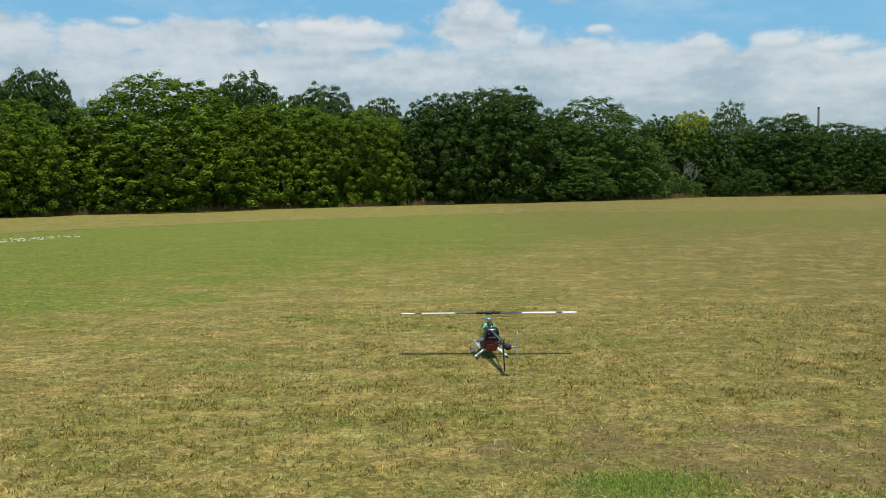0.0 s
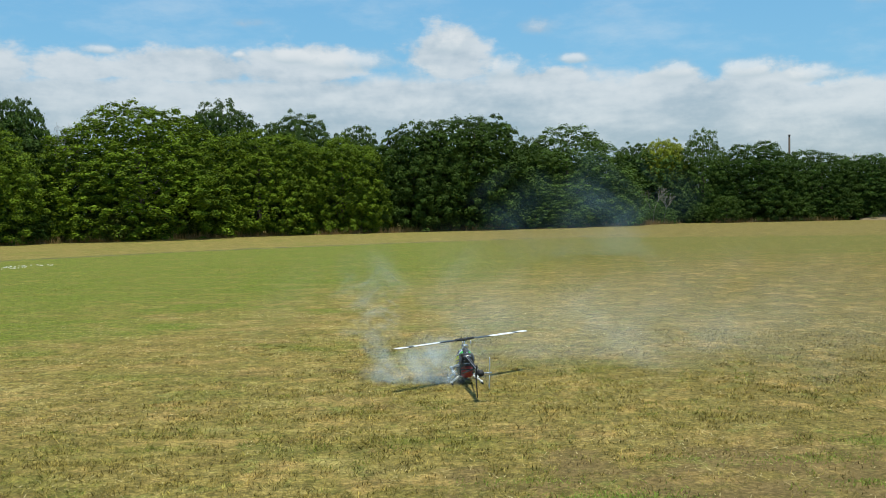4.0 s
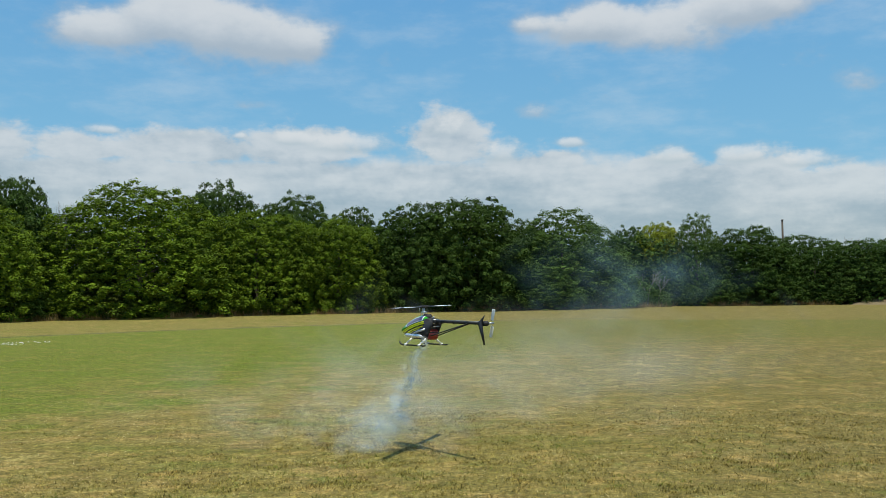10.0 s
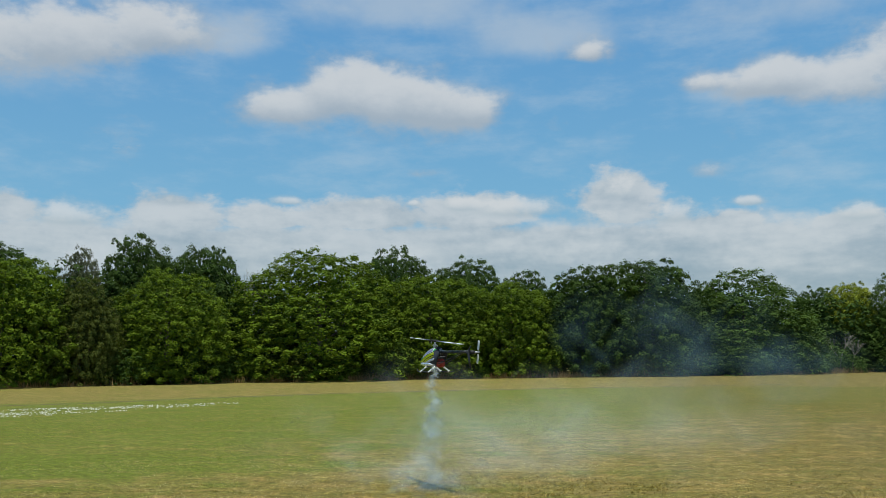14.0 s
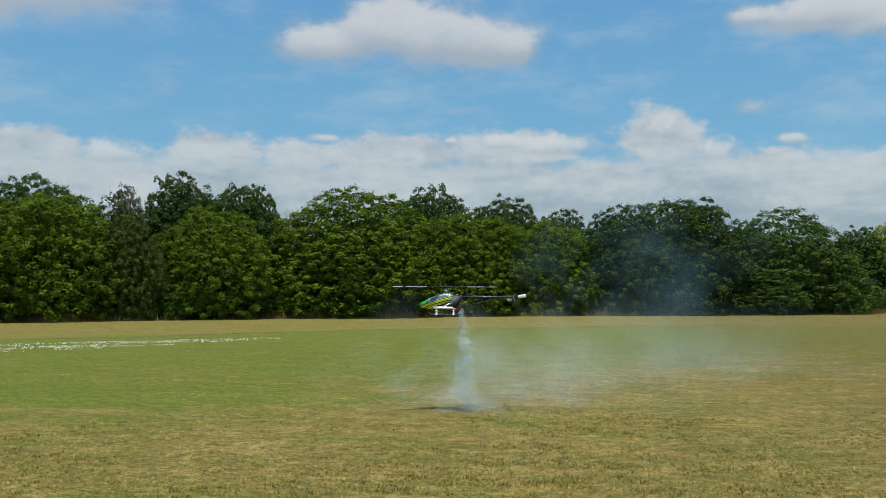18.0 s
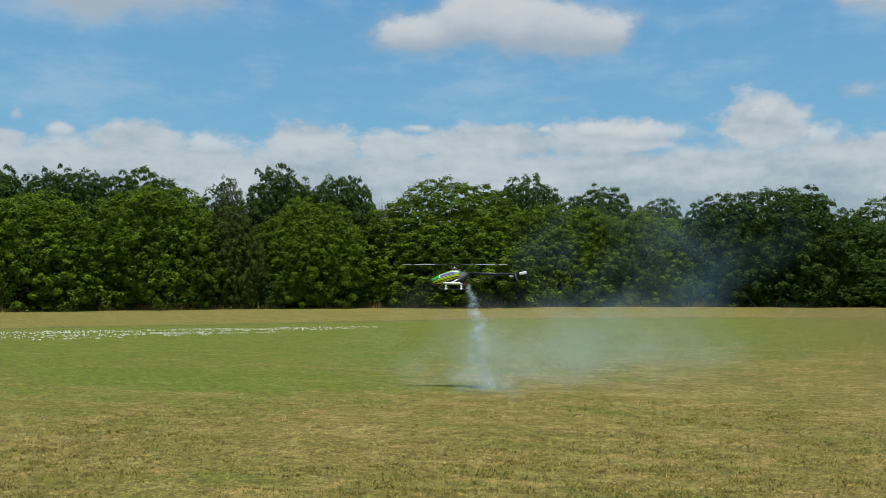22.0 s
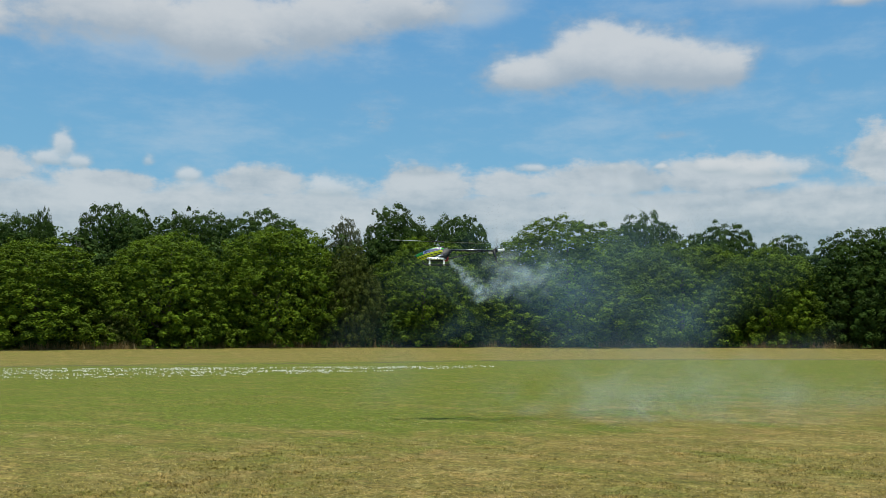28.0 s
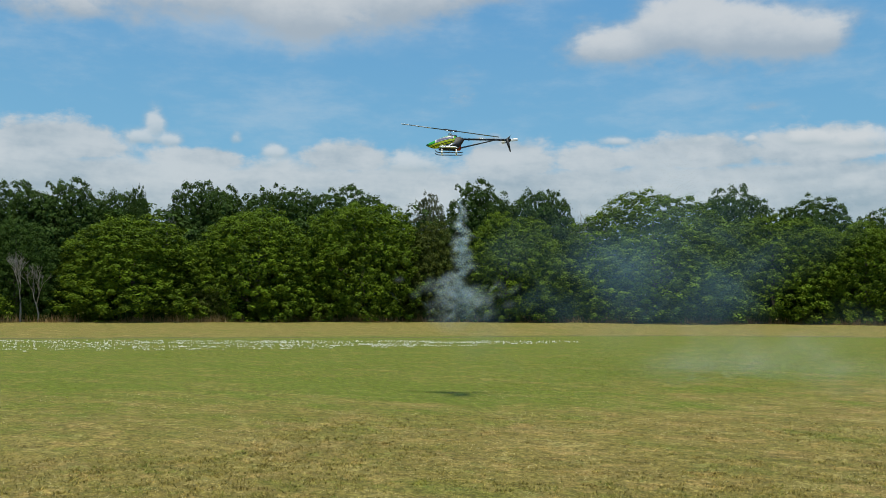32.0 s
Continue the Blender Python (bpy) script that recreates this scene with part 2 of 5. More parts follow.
def sward(n, place):
    """Mown summer grass: straw, olive and green in patches, bare soil in the near right, greener bands farther out."""
    x, y, z = n.xyz(place)
    far = n.math("SQRT", n.math("ADD", n.math("MULTIPLY", x, x), n.math("MULTIPLY", y, y)))
    patch = n.noise(place, 0.42, 6, 0.62, (1.0, 1.5, 1.0))
    clump = n.noise(place, 2.6, 6, 0.65)
    swath = n.noise(place, 1.1, 5, 0.65, (0.6, 1.4, 1.0))
    tuft = n.noise(place, 14.0, 5, 0.7)
    blade = n.noise(place, 75.0, 4, 0.7)
    # how green: rises in the band beyond the landing place, falls again in the strip before the trees
    line = n.math("ADD", far, n.math("MULTIPLY", n.math("SUBTRACT", patch, 0.5), 9.0))
    side = n.math("ADD", line, n.step(x, -9.0, 12.0, 5.0, -12.0))
    green = n.math("MULTIPLY", n.step(side, 11.0, 24.0), n.step(n.math("ADD", far, n.step(x, -30.0, 10.0, 7.0, -6.0)), 41.0, 44.0, 1.0, 0.12))
    green = n.math("ADD", n.math("MULTIPLY", green, 0.86), n.math("MULTIPLY", n.step(patch, 0.50, 0.68), 0.5))
    gx = n.math("DIVIDE", n.math("ADD", x, 7.5), 5.0)
    gy = n.math("DIVIDE", n.math("SUBTRACT", y, 12.6), 2.0)
    lawn = n.math("SUBTRACT", 1.0, n.math("ADD", n.math("MULTIPLY", gx, gx), n.math("MULTIPLY", gy, gy)))
    green = n.math("ADD", green, n.math("MULTIPLY", n.step(n.math("ADD", lawn, n.math("SUBTRACT", patch, 0.5)), 0.0, 0.8), 0.45))
    green = n.math("ADD", green, n.math("MULTIPLY", n.math("SUBTRACT", swath, 0.5), 1.0))
    green = n.math("ADD", green, n.math("MULTIPLY", n.math("SUBTRACT", clump, 0.5), 1.1))
    green = n.math("ADD", green, n.math("MULTIPLY", n.math("SUBTRACT", tuft, 0.5), 0.7), clamp=True)
    straw = n.mix(n.step(n.math("ADD", n.math("MULTIPLY", tuft, 0.6), n.math("MULTIPLY", blade, 0.4)), 0.34, 0.68), (0.140, 0.098, 0.026), (0.40, 0.300, 0.082))
    straw = n.mix(n.step(patch, 0.3, 0.62, 0.0, 0.55), straw, (0.215, 0.180, 0.042))
    rust = n.noise(place, 0.9, 5, 0.6)
    straw = n.mix(n.step(rust, 0.50, 0.70, 0.0, 0.55), straw, (0.235, 0.150, 0.062))
    straw = n.mix(n.step(swath, 0.52, 0.72, 0.0, 0.6), straw, (0.145, 0.118, 0.034))
    straw = n.mix(n.step(swath, 0.28, 0.46, 0.5, 0.0), straw, (0.43, 0.350, 0.118))
    straw = n.mix(n.step(n.noise(place, 1.7, 5, 0.65), 0.54, 0.70, 0.0, 0.5), straw, (0.42, 0.340, 0.125))
    fresh = n.mix(n.step(n.math("ADD", n.math("MULTIPLY", tuft, 0.5), n.math("MULTIPLY", blade, 0.5)), 0.36, 0.66), (0.080, 0.110, 0.009), (0.215, 0.258, 0.032))
    grass = n.mix(green, straw, fresh)
    # bare soil where tyres and feet wore the sward
    sx = n.math("DIVIDE", n.math("SUBTRACT", x, 2.0), 2.3)
    sy = n.math("DIVIDE", n.math("SUBTRACT", y, 5.15), 0.95)
    worn = n.math("SUBTRACT", 1.0, n.math("ADD", n.math("MULTIPLY", sx, sx), n.math("MULTIPLY", sy, sy)))
    worn = n.math("ADD", worn, n.math("MULTIPLY", n.math("SUBTRACT", clump, 0.5), 5.0))
    worn = n.math("ADD", worn, n.math("MULTIPLY", n.math("SUBTRACT", tuft, 0.5), 1.6))
    soil = n.mix(n.step(n.noise(place, 24, 6, 0.7), 0.3, 0.7), (0.120, 0.078, 0.031), (0.265, 0.180, 0.075))
    grass = n.mix(n.math("MULTIPLY", n.step(worn, 0.1, 1.1), 0.75), grass, soil)
    # lush cushions beside the soil
    for u0, v0, a, c in ((1.0, 4.62, 0.5, 0.34), (3.1, 5.85, 0.5, 0.18)):
        du = n.math("DIVIDE", n.math("SUBTRACT", x, u0), a)
        dv = n.math("DIVIDE", n.math("SUBTRACT", y, v0), c)
        q = n.math("SUBTRACT", 1.0, n.math("ADD", n.math("MULTIPLY", du, du), n.math("MULTIPLY", dv, dv)))
        q = n.math("ADD", q, n.math("MULTIPLY", n.math("SUBTRACT", tuft, 0.5), 3.0))
        grass = n.mix(n.math("MULTIPLY", n.step(q, 0.0, 0.9), 0.65), grass, n.mix(tuft, (0.07, 0.105, 0.02), (0.16, 0.21, 0.05)))
    # streaks of rust-brown and pale straw left by the mower
    streak = n.noise(place, 2.6, 6, 0.72, (0.8, 1.25, 1.0))
    dry = n.math("SUBTRACT", 1.0, n.math("MULTIPLY", green, 0.75))
    grass = n.mix(n.math("MULTIPLY", n.step(streak, 0.54, 0.66, 0.0, 0.62), dry), grass, (0.44, 0.345, 0.112))
    grass = n.mix(n.math("MULTIPLY", n.step(streak, 0.34, 0.47, 0.60, 0.0), dry), grass, (0.150, 0.098, 0.036))
    blot = n.noise(place, 0.9, 6, 0.68, (0.8, 1.25, 1.0))
    grass = n.mix(n.math("MULTIPLY", n.step(blot, 0.54, 0.68, 0.0, 0.35), dry), grass, (0.125, 0.128, 0.024))
    # darker and browner to the east
    grass = n.mix(n.step(n.math("ADD", x, n.math("MULTIPLY", n.math("SUBTRACT", patch, 0.5), 8.0)), -1.0, 6.0, 0.0, 0.55), grass, (0.155, 0.112, 0.036))
    # dry flecks, and dark spots that paint the shade of small hollows into the colour
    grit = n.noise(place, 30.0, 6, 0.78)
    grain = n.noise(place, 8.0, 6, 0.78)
    tan = n.noise(place, 1.8, 6, 0.7)
    grass = n.mix(n.math("MULTIPLY", n.step(tan, 0.52, 0.61, 0.0, 0.55), dry), grass, (0.44, 0.295, 0.095))
    sprout = n.noise(place, 3.4, 6, 0.7)
    grass = n.mix(n.step(sprout, 0.56, 0.64, 0.0, 0.45), grass, (0.150, 0.190, 0.034))
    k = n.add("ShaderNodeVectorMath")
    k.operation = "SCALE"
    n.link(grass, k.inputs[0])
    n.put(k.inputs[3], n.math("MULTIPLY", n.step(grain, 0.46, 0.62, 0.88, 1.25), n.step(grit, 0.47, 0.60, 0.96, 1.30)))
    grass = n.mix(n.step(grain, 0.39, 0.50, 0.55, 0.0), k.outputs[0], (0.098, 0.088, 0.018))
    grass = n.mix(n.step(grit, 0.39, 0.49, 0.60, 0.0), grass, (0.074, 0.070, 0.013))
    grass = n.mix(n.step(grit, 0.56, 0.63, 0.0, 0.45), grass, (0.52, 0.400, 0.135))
    grass = n.mix(n.math("MULTIPLY", n.step(worn, 0.3, 1.3), 0.35), grass, soil)
    dull = n.add("ShaderNodeVectorMath")
    dull.operation = "SCALE"
    n.link(grass, dull.inputs[0])
    dull.inputs[3].default_value = 0.83
    return dull.outputs[0], tuft, blade


def ground_material():
    m = bpy.data.materials.new("mown_grass")
    m.use_nodes = True
    n = Nodes(m.node_tree)
    b = m.node_tree.nodes["Principled BSDF"]
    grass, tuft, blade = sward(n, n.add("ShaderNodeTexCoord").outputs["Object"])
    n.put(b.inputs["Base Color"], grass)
    b.inputs["Roughness"].default_value = 0.95
    b.inputs["Specular IOR Level"].default_value = 0.12
    bp = n.add("ShaderNodeBump")
    bp.inputs["Strength"].default_value, bp.inputs["Distance"].default_value = 0.7, 0.05
    n.put(bp.inputs["Height"], n.math("ADD", n.math("MULTIPLY", tuft, 0.7), n.math("MULTIPLY", blade, 0.35)))
    n.link(bp.outputs[0], b.inputs["Normal"])
    return m


M_GROUND = ground_material()
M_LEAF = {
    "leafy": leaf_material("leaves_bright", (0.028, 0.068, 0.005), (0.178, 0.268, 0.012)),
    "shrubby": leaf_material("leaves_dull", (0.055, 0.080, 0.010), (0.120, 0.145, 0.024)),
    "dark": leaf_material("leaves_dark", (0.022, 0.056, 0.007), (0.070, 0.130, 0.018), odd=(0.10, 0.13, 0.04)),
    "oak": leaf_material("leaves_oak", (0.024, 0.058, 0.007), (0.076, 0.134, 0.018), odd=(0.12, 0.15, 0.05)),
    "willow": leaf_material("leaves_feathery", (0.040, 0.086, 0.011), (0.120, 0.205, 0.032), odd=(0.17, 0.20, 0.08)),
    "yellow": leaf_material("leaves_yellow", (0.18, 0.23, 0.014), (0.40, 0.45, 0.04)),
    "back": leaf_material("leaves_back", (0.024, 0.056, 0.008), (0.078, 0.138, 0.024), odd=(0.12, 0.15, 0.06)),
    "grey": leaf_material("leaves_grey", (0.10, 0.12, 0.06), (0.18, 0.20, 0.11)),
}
M_BARK = material("bark", (0.085, 0.066, 0.048), 0.92, vary=0.4, scale=9, bump=0.6)
M_DEAD = material("dead_wood", (0.27, 0.24, 0.205), 0.9, vary=0.25, scale=12, bump=0.4)


# ---- building helpers ----
def part(name, bm, mat, parent, label="", smooth=True):
    me = bpy.data.meshes.new(name)
    bm.to_mesh(me)
    bm.free()
    if smooth:
        for p in me.polygons:
            p.use_smooth = True
    me.materials.append(mat)
    ob = new(name, me)
    ob.parent = parent
    return tagged(ob, label)


def mesh_from(name, verts, faces, mat):
    me = bpy.data.meshes.new(name)
    me.from_pydata(verts, [], faces)
    me.materials.append(mat)
    return me


def box(sx, sy, sz, at=(0, 0, 0), turn=(0, 0, 0), bevel=0.0):
    bm = bmesh.new()
    bmesh.ops.create_cube(bm, size=1, matrix=pose(*at, *turn) @ Matrix.Diagonal((sx, sy, sz, 1)))
    if bevel:
        bmesh.ops.bevel(bm, geom=bm.edges[:], offset=bevel, segments=2, affect="EDGES")
    return bm


def tube(points, radii, sides=10, cap=True, bm=None, squash=1.0):
    """A tube along points; radii is one number or one a point."""
    bm = bm or bmesh.new()
    points = [Vector(p) for p in points]
    if not hasattr(radii, "__len__"):
        radii = [radii] * len(points)
    rings = []
    for i, p in enumerate(points):
        way = (points[min(i + 1, len(points) - 1)] - points[max(i - 1, 0)]).normalized()
        side = way.cross(Vector((0, 0, 1)))
        if side.length < 0.05:
            side = way.cross(Vector((0, 1, 0)))
        side.normalize()
        up = side.cross(way)
        rings.append([bm.verts.new(p + (side * math.cos(a) * squash + up * math.sin(a)) * radii[i])
                      for a in (2 * math.pi * k / sides for k in range(sides))])
    for a, b in zip(rings, rings[1:]):
        for k in range(sides):
            bm.faces.new((a[k], a[(k + 1) % sides], b[(k + 1) % sides], b[k]))
    if cap:
        bm.faces.new(rings[0][::-1])
        bm.faces.new(rings[-1])
    return bm


def loft(sections, sides=20):
    """A closed skin through sections (x, z middle, half width, half height, squareness)."""
    bm = bmesh.new()
    rings = []
    for x, z, w, h, sq in sections:
        ring = []
        for k in range(sides):
            a = 2 * math.pi * k / sides
            c, s = math.cos(a), math.sin(a)
            ring.append(bm.verts.new((x, w * math.copysign(abs(c) ** sq, c), z + h * math.copysign(abs(s) ** sq, s))))
        rings.append(ring)
    for a, b in zip(rings, rings[1:]):
        for k in range(sides):
            bm.faces.new((a[k], b[k], b[(k + 1) % sides], a[(k + 1) % sides]))
    bm.faces.new(rings[0])
    bm.faces.new(rings[-1][::-1])
    bmesh.ops.recalc_face_normals(bm, faces=bm.faces[:])
    return bm


def plate(outline, thick, y=0.0, bevel=0.0):
    """A flat plate: outline of (x, z), thickness along y."""
    bm = bmesh.new()
    f = bm.faces.new([bm.verts.new((x, y - thick / 2, z)) for x, z in outline])
    r = bmesh.ops.extrude_face_region(bm, geom=[f])
    bmesh.ops.translate(bm, vec=(0, thick, 0), verts=[v for v in r["geom"] if isinstance(v, bmesh.types.BMVert)])
    bmesh.ops.recalc_face_normals(bm, faces=bm.faces[:])
    return bm


def thing(name, label, category, m=None, group="", kind=""):
    ob = new(name)
    ob.empty_display_size = 0.1
    if m is not None:
        ob.matrix_basis = m
    return tagged(ob, label, category, group, kind)


# ---- ground: one sheet to the horizon ----
def tree_line(az):
    """Metres from the landing side to the wood's edge, by degrees right of +y."""
    return float(np.interp(az, (-70, -58, -45, -37, -29, -20, -13, -5, 4, 13.5, 23, 30, 45), (58, 57, 57, 60, 61, 64, 67, 69, 72, 83, 89, 92, 100)))


def polar(az, d):
    return d * math.sin(radians(az)), d * math.cos(radians(az))


def make_ground():
    rings = [0, 1.5, 3, 4, 5, 6, 7, 8, 9.5, 11, 13, 15, 18, 22, 27, 33, 40, 50, 62, 80, 110, 170, 300, 700, 2400]
    sides = 96
    verts, faces = [(0, 0, 0)], []
    for r in rings[1:]:
        for k in range(sides):
            a = 2 * math.pi * k / sides
            x, y = r * math.sin(a), r * math.cos(a)
            lift = 0.02 * noise.noise(Vector((x * 0.4, y * 0.4, 0))) if 3.5 < r < 60 and not (abs(x - 0.4) < 2 and abs(y - 8.3) < 2) else 0
            verts.append((x, y, lift))
    for k in range(sides):
        faces.append((0, 1 + (k + 1) % sides, 1 + k))
    for i in range(len(rings) - 2):
        for k in range(sides):
            a, b = 1 + i * sides + k, 1 + i * sides + (k + 1) % sides
            faces.append((a, b, b + sides, a + sides))
    me = mesh_from("ground", verts, faces, M_GROUND)
    for p in me.polygons:
        p.use_smooth = True
    if me.polygons[0].normal.z < 0:
        me.flip_normals()
    tagged(new("ground", me), "mown summer grass, straw-coloured with green patches and bare soil", "ground", kind="structure")


make_ground()


# ---- trees ----
def crown_mesh(name, seed, clumps, leaves, size, ragged, tall=1.0, fill=900, feather=0.0, slope=2.2, big=1.0, relief=0.17):
    """A crown one metre in radius and from z 0 to 2: tufts of leaves, lit on their caps, over a dark inside."""
    rng = np.random.default_rng(seed)
    # big lobes give the uneven outline
    lobes = rng.normal(size=(16, 3))
    lobes /= np.linalg.norm(lobes, axis=1, keepdims=True)
    lobes[:, 2] = np.abs(lobes[:, 2]) * 0.9 - 0.25
    push = rng.uniform(-ragged, ragged, 16) * 1.15

    def dome(ang, h):
        wide = np.maximum(1 - h ** 2.1, 0) ** (1 / slope) * (1 - 0.10 * np.exp(-h * 9))
        p = np.stack((np.cos(ang) * wide, np.sin(ang) * wide, 2 * h - 1), axis=1)
        d = p / np.linalg.norm(p, axis=1, keepdims=True)
        reach = np.ones(len(p))
        for l, k in zip(lobes, push):
            reach += k * np.exp(-7.0 * (1 - d @ l))
        # boughs stand out in masses
        reach += relief * np.array([noise.noise(Vector(q) * 2.4 + Vector((seed, 0, 0))) + 0.55 * noise.noise(Vector(q) * 5.5 + Vector((seed, 3, 0))) for q in p])
        return p * reach[:, None]

    # tufts keep apart from one another
    cand = dome(rng.uniform(0, 2 * np.pi, clumps * 4), rng.uniform(0.0, 1.0, clumps * 4) ** 0.85)
    rad_all = rng.uniform(0.052, 0.108, clumps * 4) * big
    kept = []
    for i, c in enumerate(cand):
        if not kept or np.min(np.linalg.norm(cand[kept] - c, axis=1) / (rad_all[kept] + rad_all[i])) > 0.66:
            kept.append(i)
        if len(kept) == clumps:
            break
    mid, rad = cand[kept], rad_all[kept]
    clumps = len(kept)
    mid *= (1.02 - 0.18 * rng.random(clumps) ** 1.5)[:, None]
    mid[:, 2] *= tall
    which = np.repeat(np.arange(clumps), leaves)
    count = len(which)
    out = mid[which] / np.maximum(np.linalg.norm(mid[which], axis=1, keepdims=True), 1e-3)
    q = rng.normal(size=(count, 3))
    q /= np.linalg.norm(q, axis=1, keepdims=True)
    q = q + 0.45 * out + np.array((0, 0, 0.55))
    q /= np.linalg.norm(q, axis=1, keepdims=True)
    shell = rng.uniform(0.55, 1.0, (count, 1)) ** 0.5
    shell *= 1.0 + 0.22 * np.array([noise.noise(Vector(v) * 3.0) for v in (q * 1.3 + mid[which] * 9)])[:, None]
    pos = mid[which] + q * shell * rad[which][:, None] * np.array((1.0, 1.0, 1.0))
    # a few twigs poke out
    pos += out * (rng.random((count, 1)) ** 14) * 0.06
    nrm = q + np.array((0, 0, 0.25)) + rng.normal(size=(count, 3)) * 0.30
    # leaves inside, so that the crown is not see-through
    fp = dome(rng.uniform(0, 2 * np.pi, fill), rng.random(fill)) * (rng.uniform(0.2, 0.86, fill) ** 0.6)[:, None]
    fp[:, 2] *= tall
    pos = np.vstack((pos, fp))
    nrm = np.vstack((nrm, rng.normal(size=(fill, 3))))
    nrm /= np.linalg.norm(nrm, axis=1, keepdims=True)
    n_all = len(pos)
    length = np.concatenate((rng.uniform(0.75, 1.35, count) * size, rng.uniform(1.8, 2.6, fill) * size))
    t = rng.normal(size=(n_all, 3))
    t[:, 2] += feather
    t -= nrm * np.sum(t * nrm, axis=1, keepdims=True)
    t /= np.linalg.norm(t, axis=1, keepdims=True)
    s = np.cross(nrm, t)
    wide = 0.70 if feather == 0 else 0.46
    a = pos - t * length[:, None] * 0.5
    b = pos + s * length[:, None] * 0.5 * wide
    c = pos + t * length[:, None] * 0.55 - nrm * length[:, None] * 0.15
    e = pos - s * length[:, None] * 0.5 * wide
    verts = np.stack((a, b, c, e), axis=1).reshape(-1, 3)
    verts[:, 2] = np.maximum(verts[:, 2] + tall, 0.02)
    me = bpy.data.meshes.new(name)
    me.vertices.add(len(verts))
    me.vertices.foreach_set("co", verts.ravel())
    me.loops.add(n_all * 4)
    me.loops.foreach_set("vertex_index", np.arange(n_all * 4, dtype=np.int32))
    me.polygons.add(n_all)
    me.polygons.foreach_set("loop_start", np.arange(0, n_all * 4, 4, dtype=np.int32))
    me.update(calc_edges=True)
    me.materials.append(M_LEAF["leafy"])
    return me


CROWNS = {
    "round": [crown_mesh("crown", 11 + i, 720, 78, 0.028, 0.13, fill=4500) for i in range(4)],
    "grand": [crown_mesh("crown", 21, 1000, 78, 0.0235, 0.14, fill=5500, big=0.80)],
    "open": [crown_mesh("crown", 31 + i, 500, 82, 0.033, 0.15, fill=6500, slope=2.6, big=1.15) for i in range(4)],
    "feather": [crown_mesh("crown", 51 + i, 580, 76, 0.034, 0.16, feather=1.2, fill=4200, relief=0.20) for i in range(2)],
    "plain": [crown_mesh("crown", 81 + i, 110, 38, 0.070, 0.20, fill=420, big=2.0) for i in range(3)],
}


def trunk_mesh(seed, limbs=6):
    """A tapered trunk one metre high that forks into limbs, within a crown of radius one."""
    rng = random.Random(seed)
    bm = bmesh.new()
    lean = [rng.uniform(-0.05, 0.05) for _ in range(2)]
    tube([(lean[0] * t, lean[1] * t, t) for t in (-0.02, 0.05, 0.3, 0.6, 0.93)], [0.036, 0.028, 0.022, 0.014, 0.004], 8, bm=bm)
    for k in range(limbs):
        z = rng.uniform(0.12, 0.7)
        a = k * 2.4 + rng.uniform(-0.4, 0.4)
        reach = rng.uniform(0.16, 0.30) * (1.25 - z)
        p0 = Vector((lean[0] * z, lean[1] * z, z))
        p2 = p0 + Vector((math.cos(a) * reach, math.sin(a) * reach, rng.uniform(0.10, 0.24)))
        p1 = p0.lerp(p2, 0.5) + Vector((0, 0, -0.025))
        r = 0.015 * (1.1 - z)
        tube([p0, p1, p2], [r, r * 0.65, r * 0.2], 6, bm=bm)
        for j in range(2):
            f = rng.uniform(0.3, 0.95)
            q0 = p0.lerp(p2, f)
            q1 = q0 + Vector((rng.uniform(-0.1, 0.1), rng.uniform(-0.1, 0.1), rng.uniform(0.05, 0.17)))
            tube([q0, q1], [r * 0.3, r * 0.08], 5, bm=bm)
    return bm


def shared(name, bm, mat):
    me = bpy.data.meshes.new(name)
    bm.to_mesh(me)
    bm.free()
    me.materials.append(mat)
    return me


TRUNKS = [shared("trunk", trunk_mesh(70 + i), M_BARK) for i in range(4)]


def bare_mesh(seed):
    """A leafless tree one metre high: a short trunk that forks again and again into fine twigs."""
    rng = random.Random(seed)
    bm = bmesh.new()

    def grow(p, way, length, r, level):
        bend = Vector((rng.uniform(-0.15, 0.15), rng.uniform(-0.15, 0.15), 0.06))
        m = p + way * length * 0.5
        q = p + (way + bend).normalized() * length
        tube([p, m, q], [r, r * 0.82, r * 0.62], 6 if level < 2 else 4, bm=bm)
        if level == 5:
            return
        for k in range(2 if level < 1 else 3):
            a = rng.uniform(0, 2 * math.pi)
            lean = rng.uniform(0.25, 0.62)
            side = Vector((math.cos(a), math.sin(a), 0))
            start = q if k < 2 else m.lerp(q, rng.uniform(0.2, 0.9))
            grow(start, (way + side * lean + Vector((0, 0, 0.12))).normalized(), length * rng.uniform(0.62, 0.82), r * rng.uniform(0.52, 0.66), level + 1)

    grow(Vector((0, 0, -0.02)), Vector((0.04, 0, 1)), 0.27, 0.015, 0)
    return bm


BARE = [shared("trunk", bare_mesh(90 + i), M_DEAD) for i in range(3)]
LOOKS = {   # crown shape, label
    "leafy": ("round", "broad tree with bright yellow-green foliage down to the grass"),
    "shrubby": ("open", "small dull green tree with thin brownish foliage"),
    "dark": ("round", "dense dark green tree at the wood's edge"),
    "oak": ("open", "tall dark green tree with an uneven ragged crown"),
    "willow": ("feather", "feathery mid-green tree with drooping fine leaves"),
    "yellow": ("open", "slim tree with yellow-green leaves standing behind others"),
    "back": ("open", "tall dark green tree rising behind the front row"),
    "grey": ("feather", "thin grey-green tree with sparse leaves"),
    "deep": ("plain", "dark green tree deep in the wood"),
    "spike": ("feather", "narrow dark green tree with a pointed top"),
}
tree_count = [0]


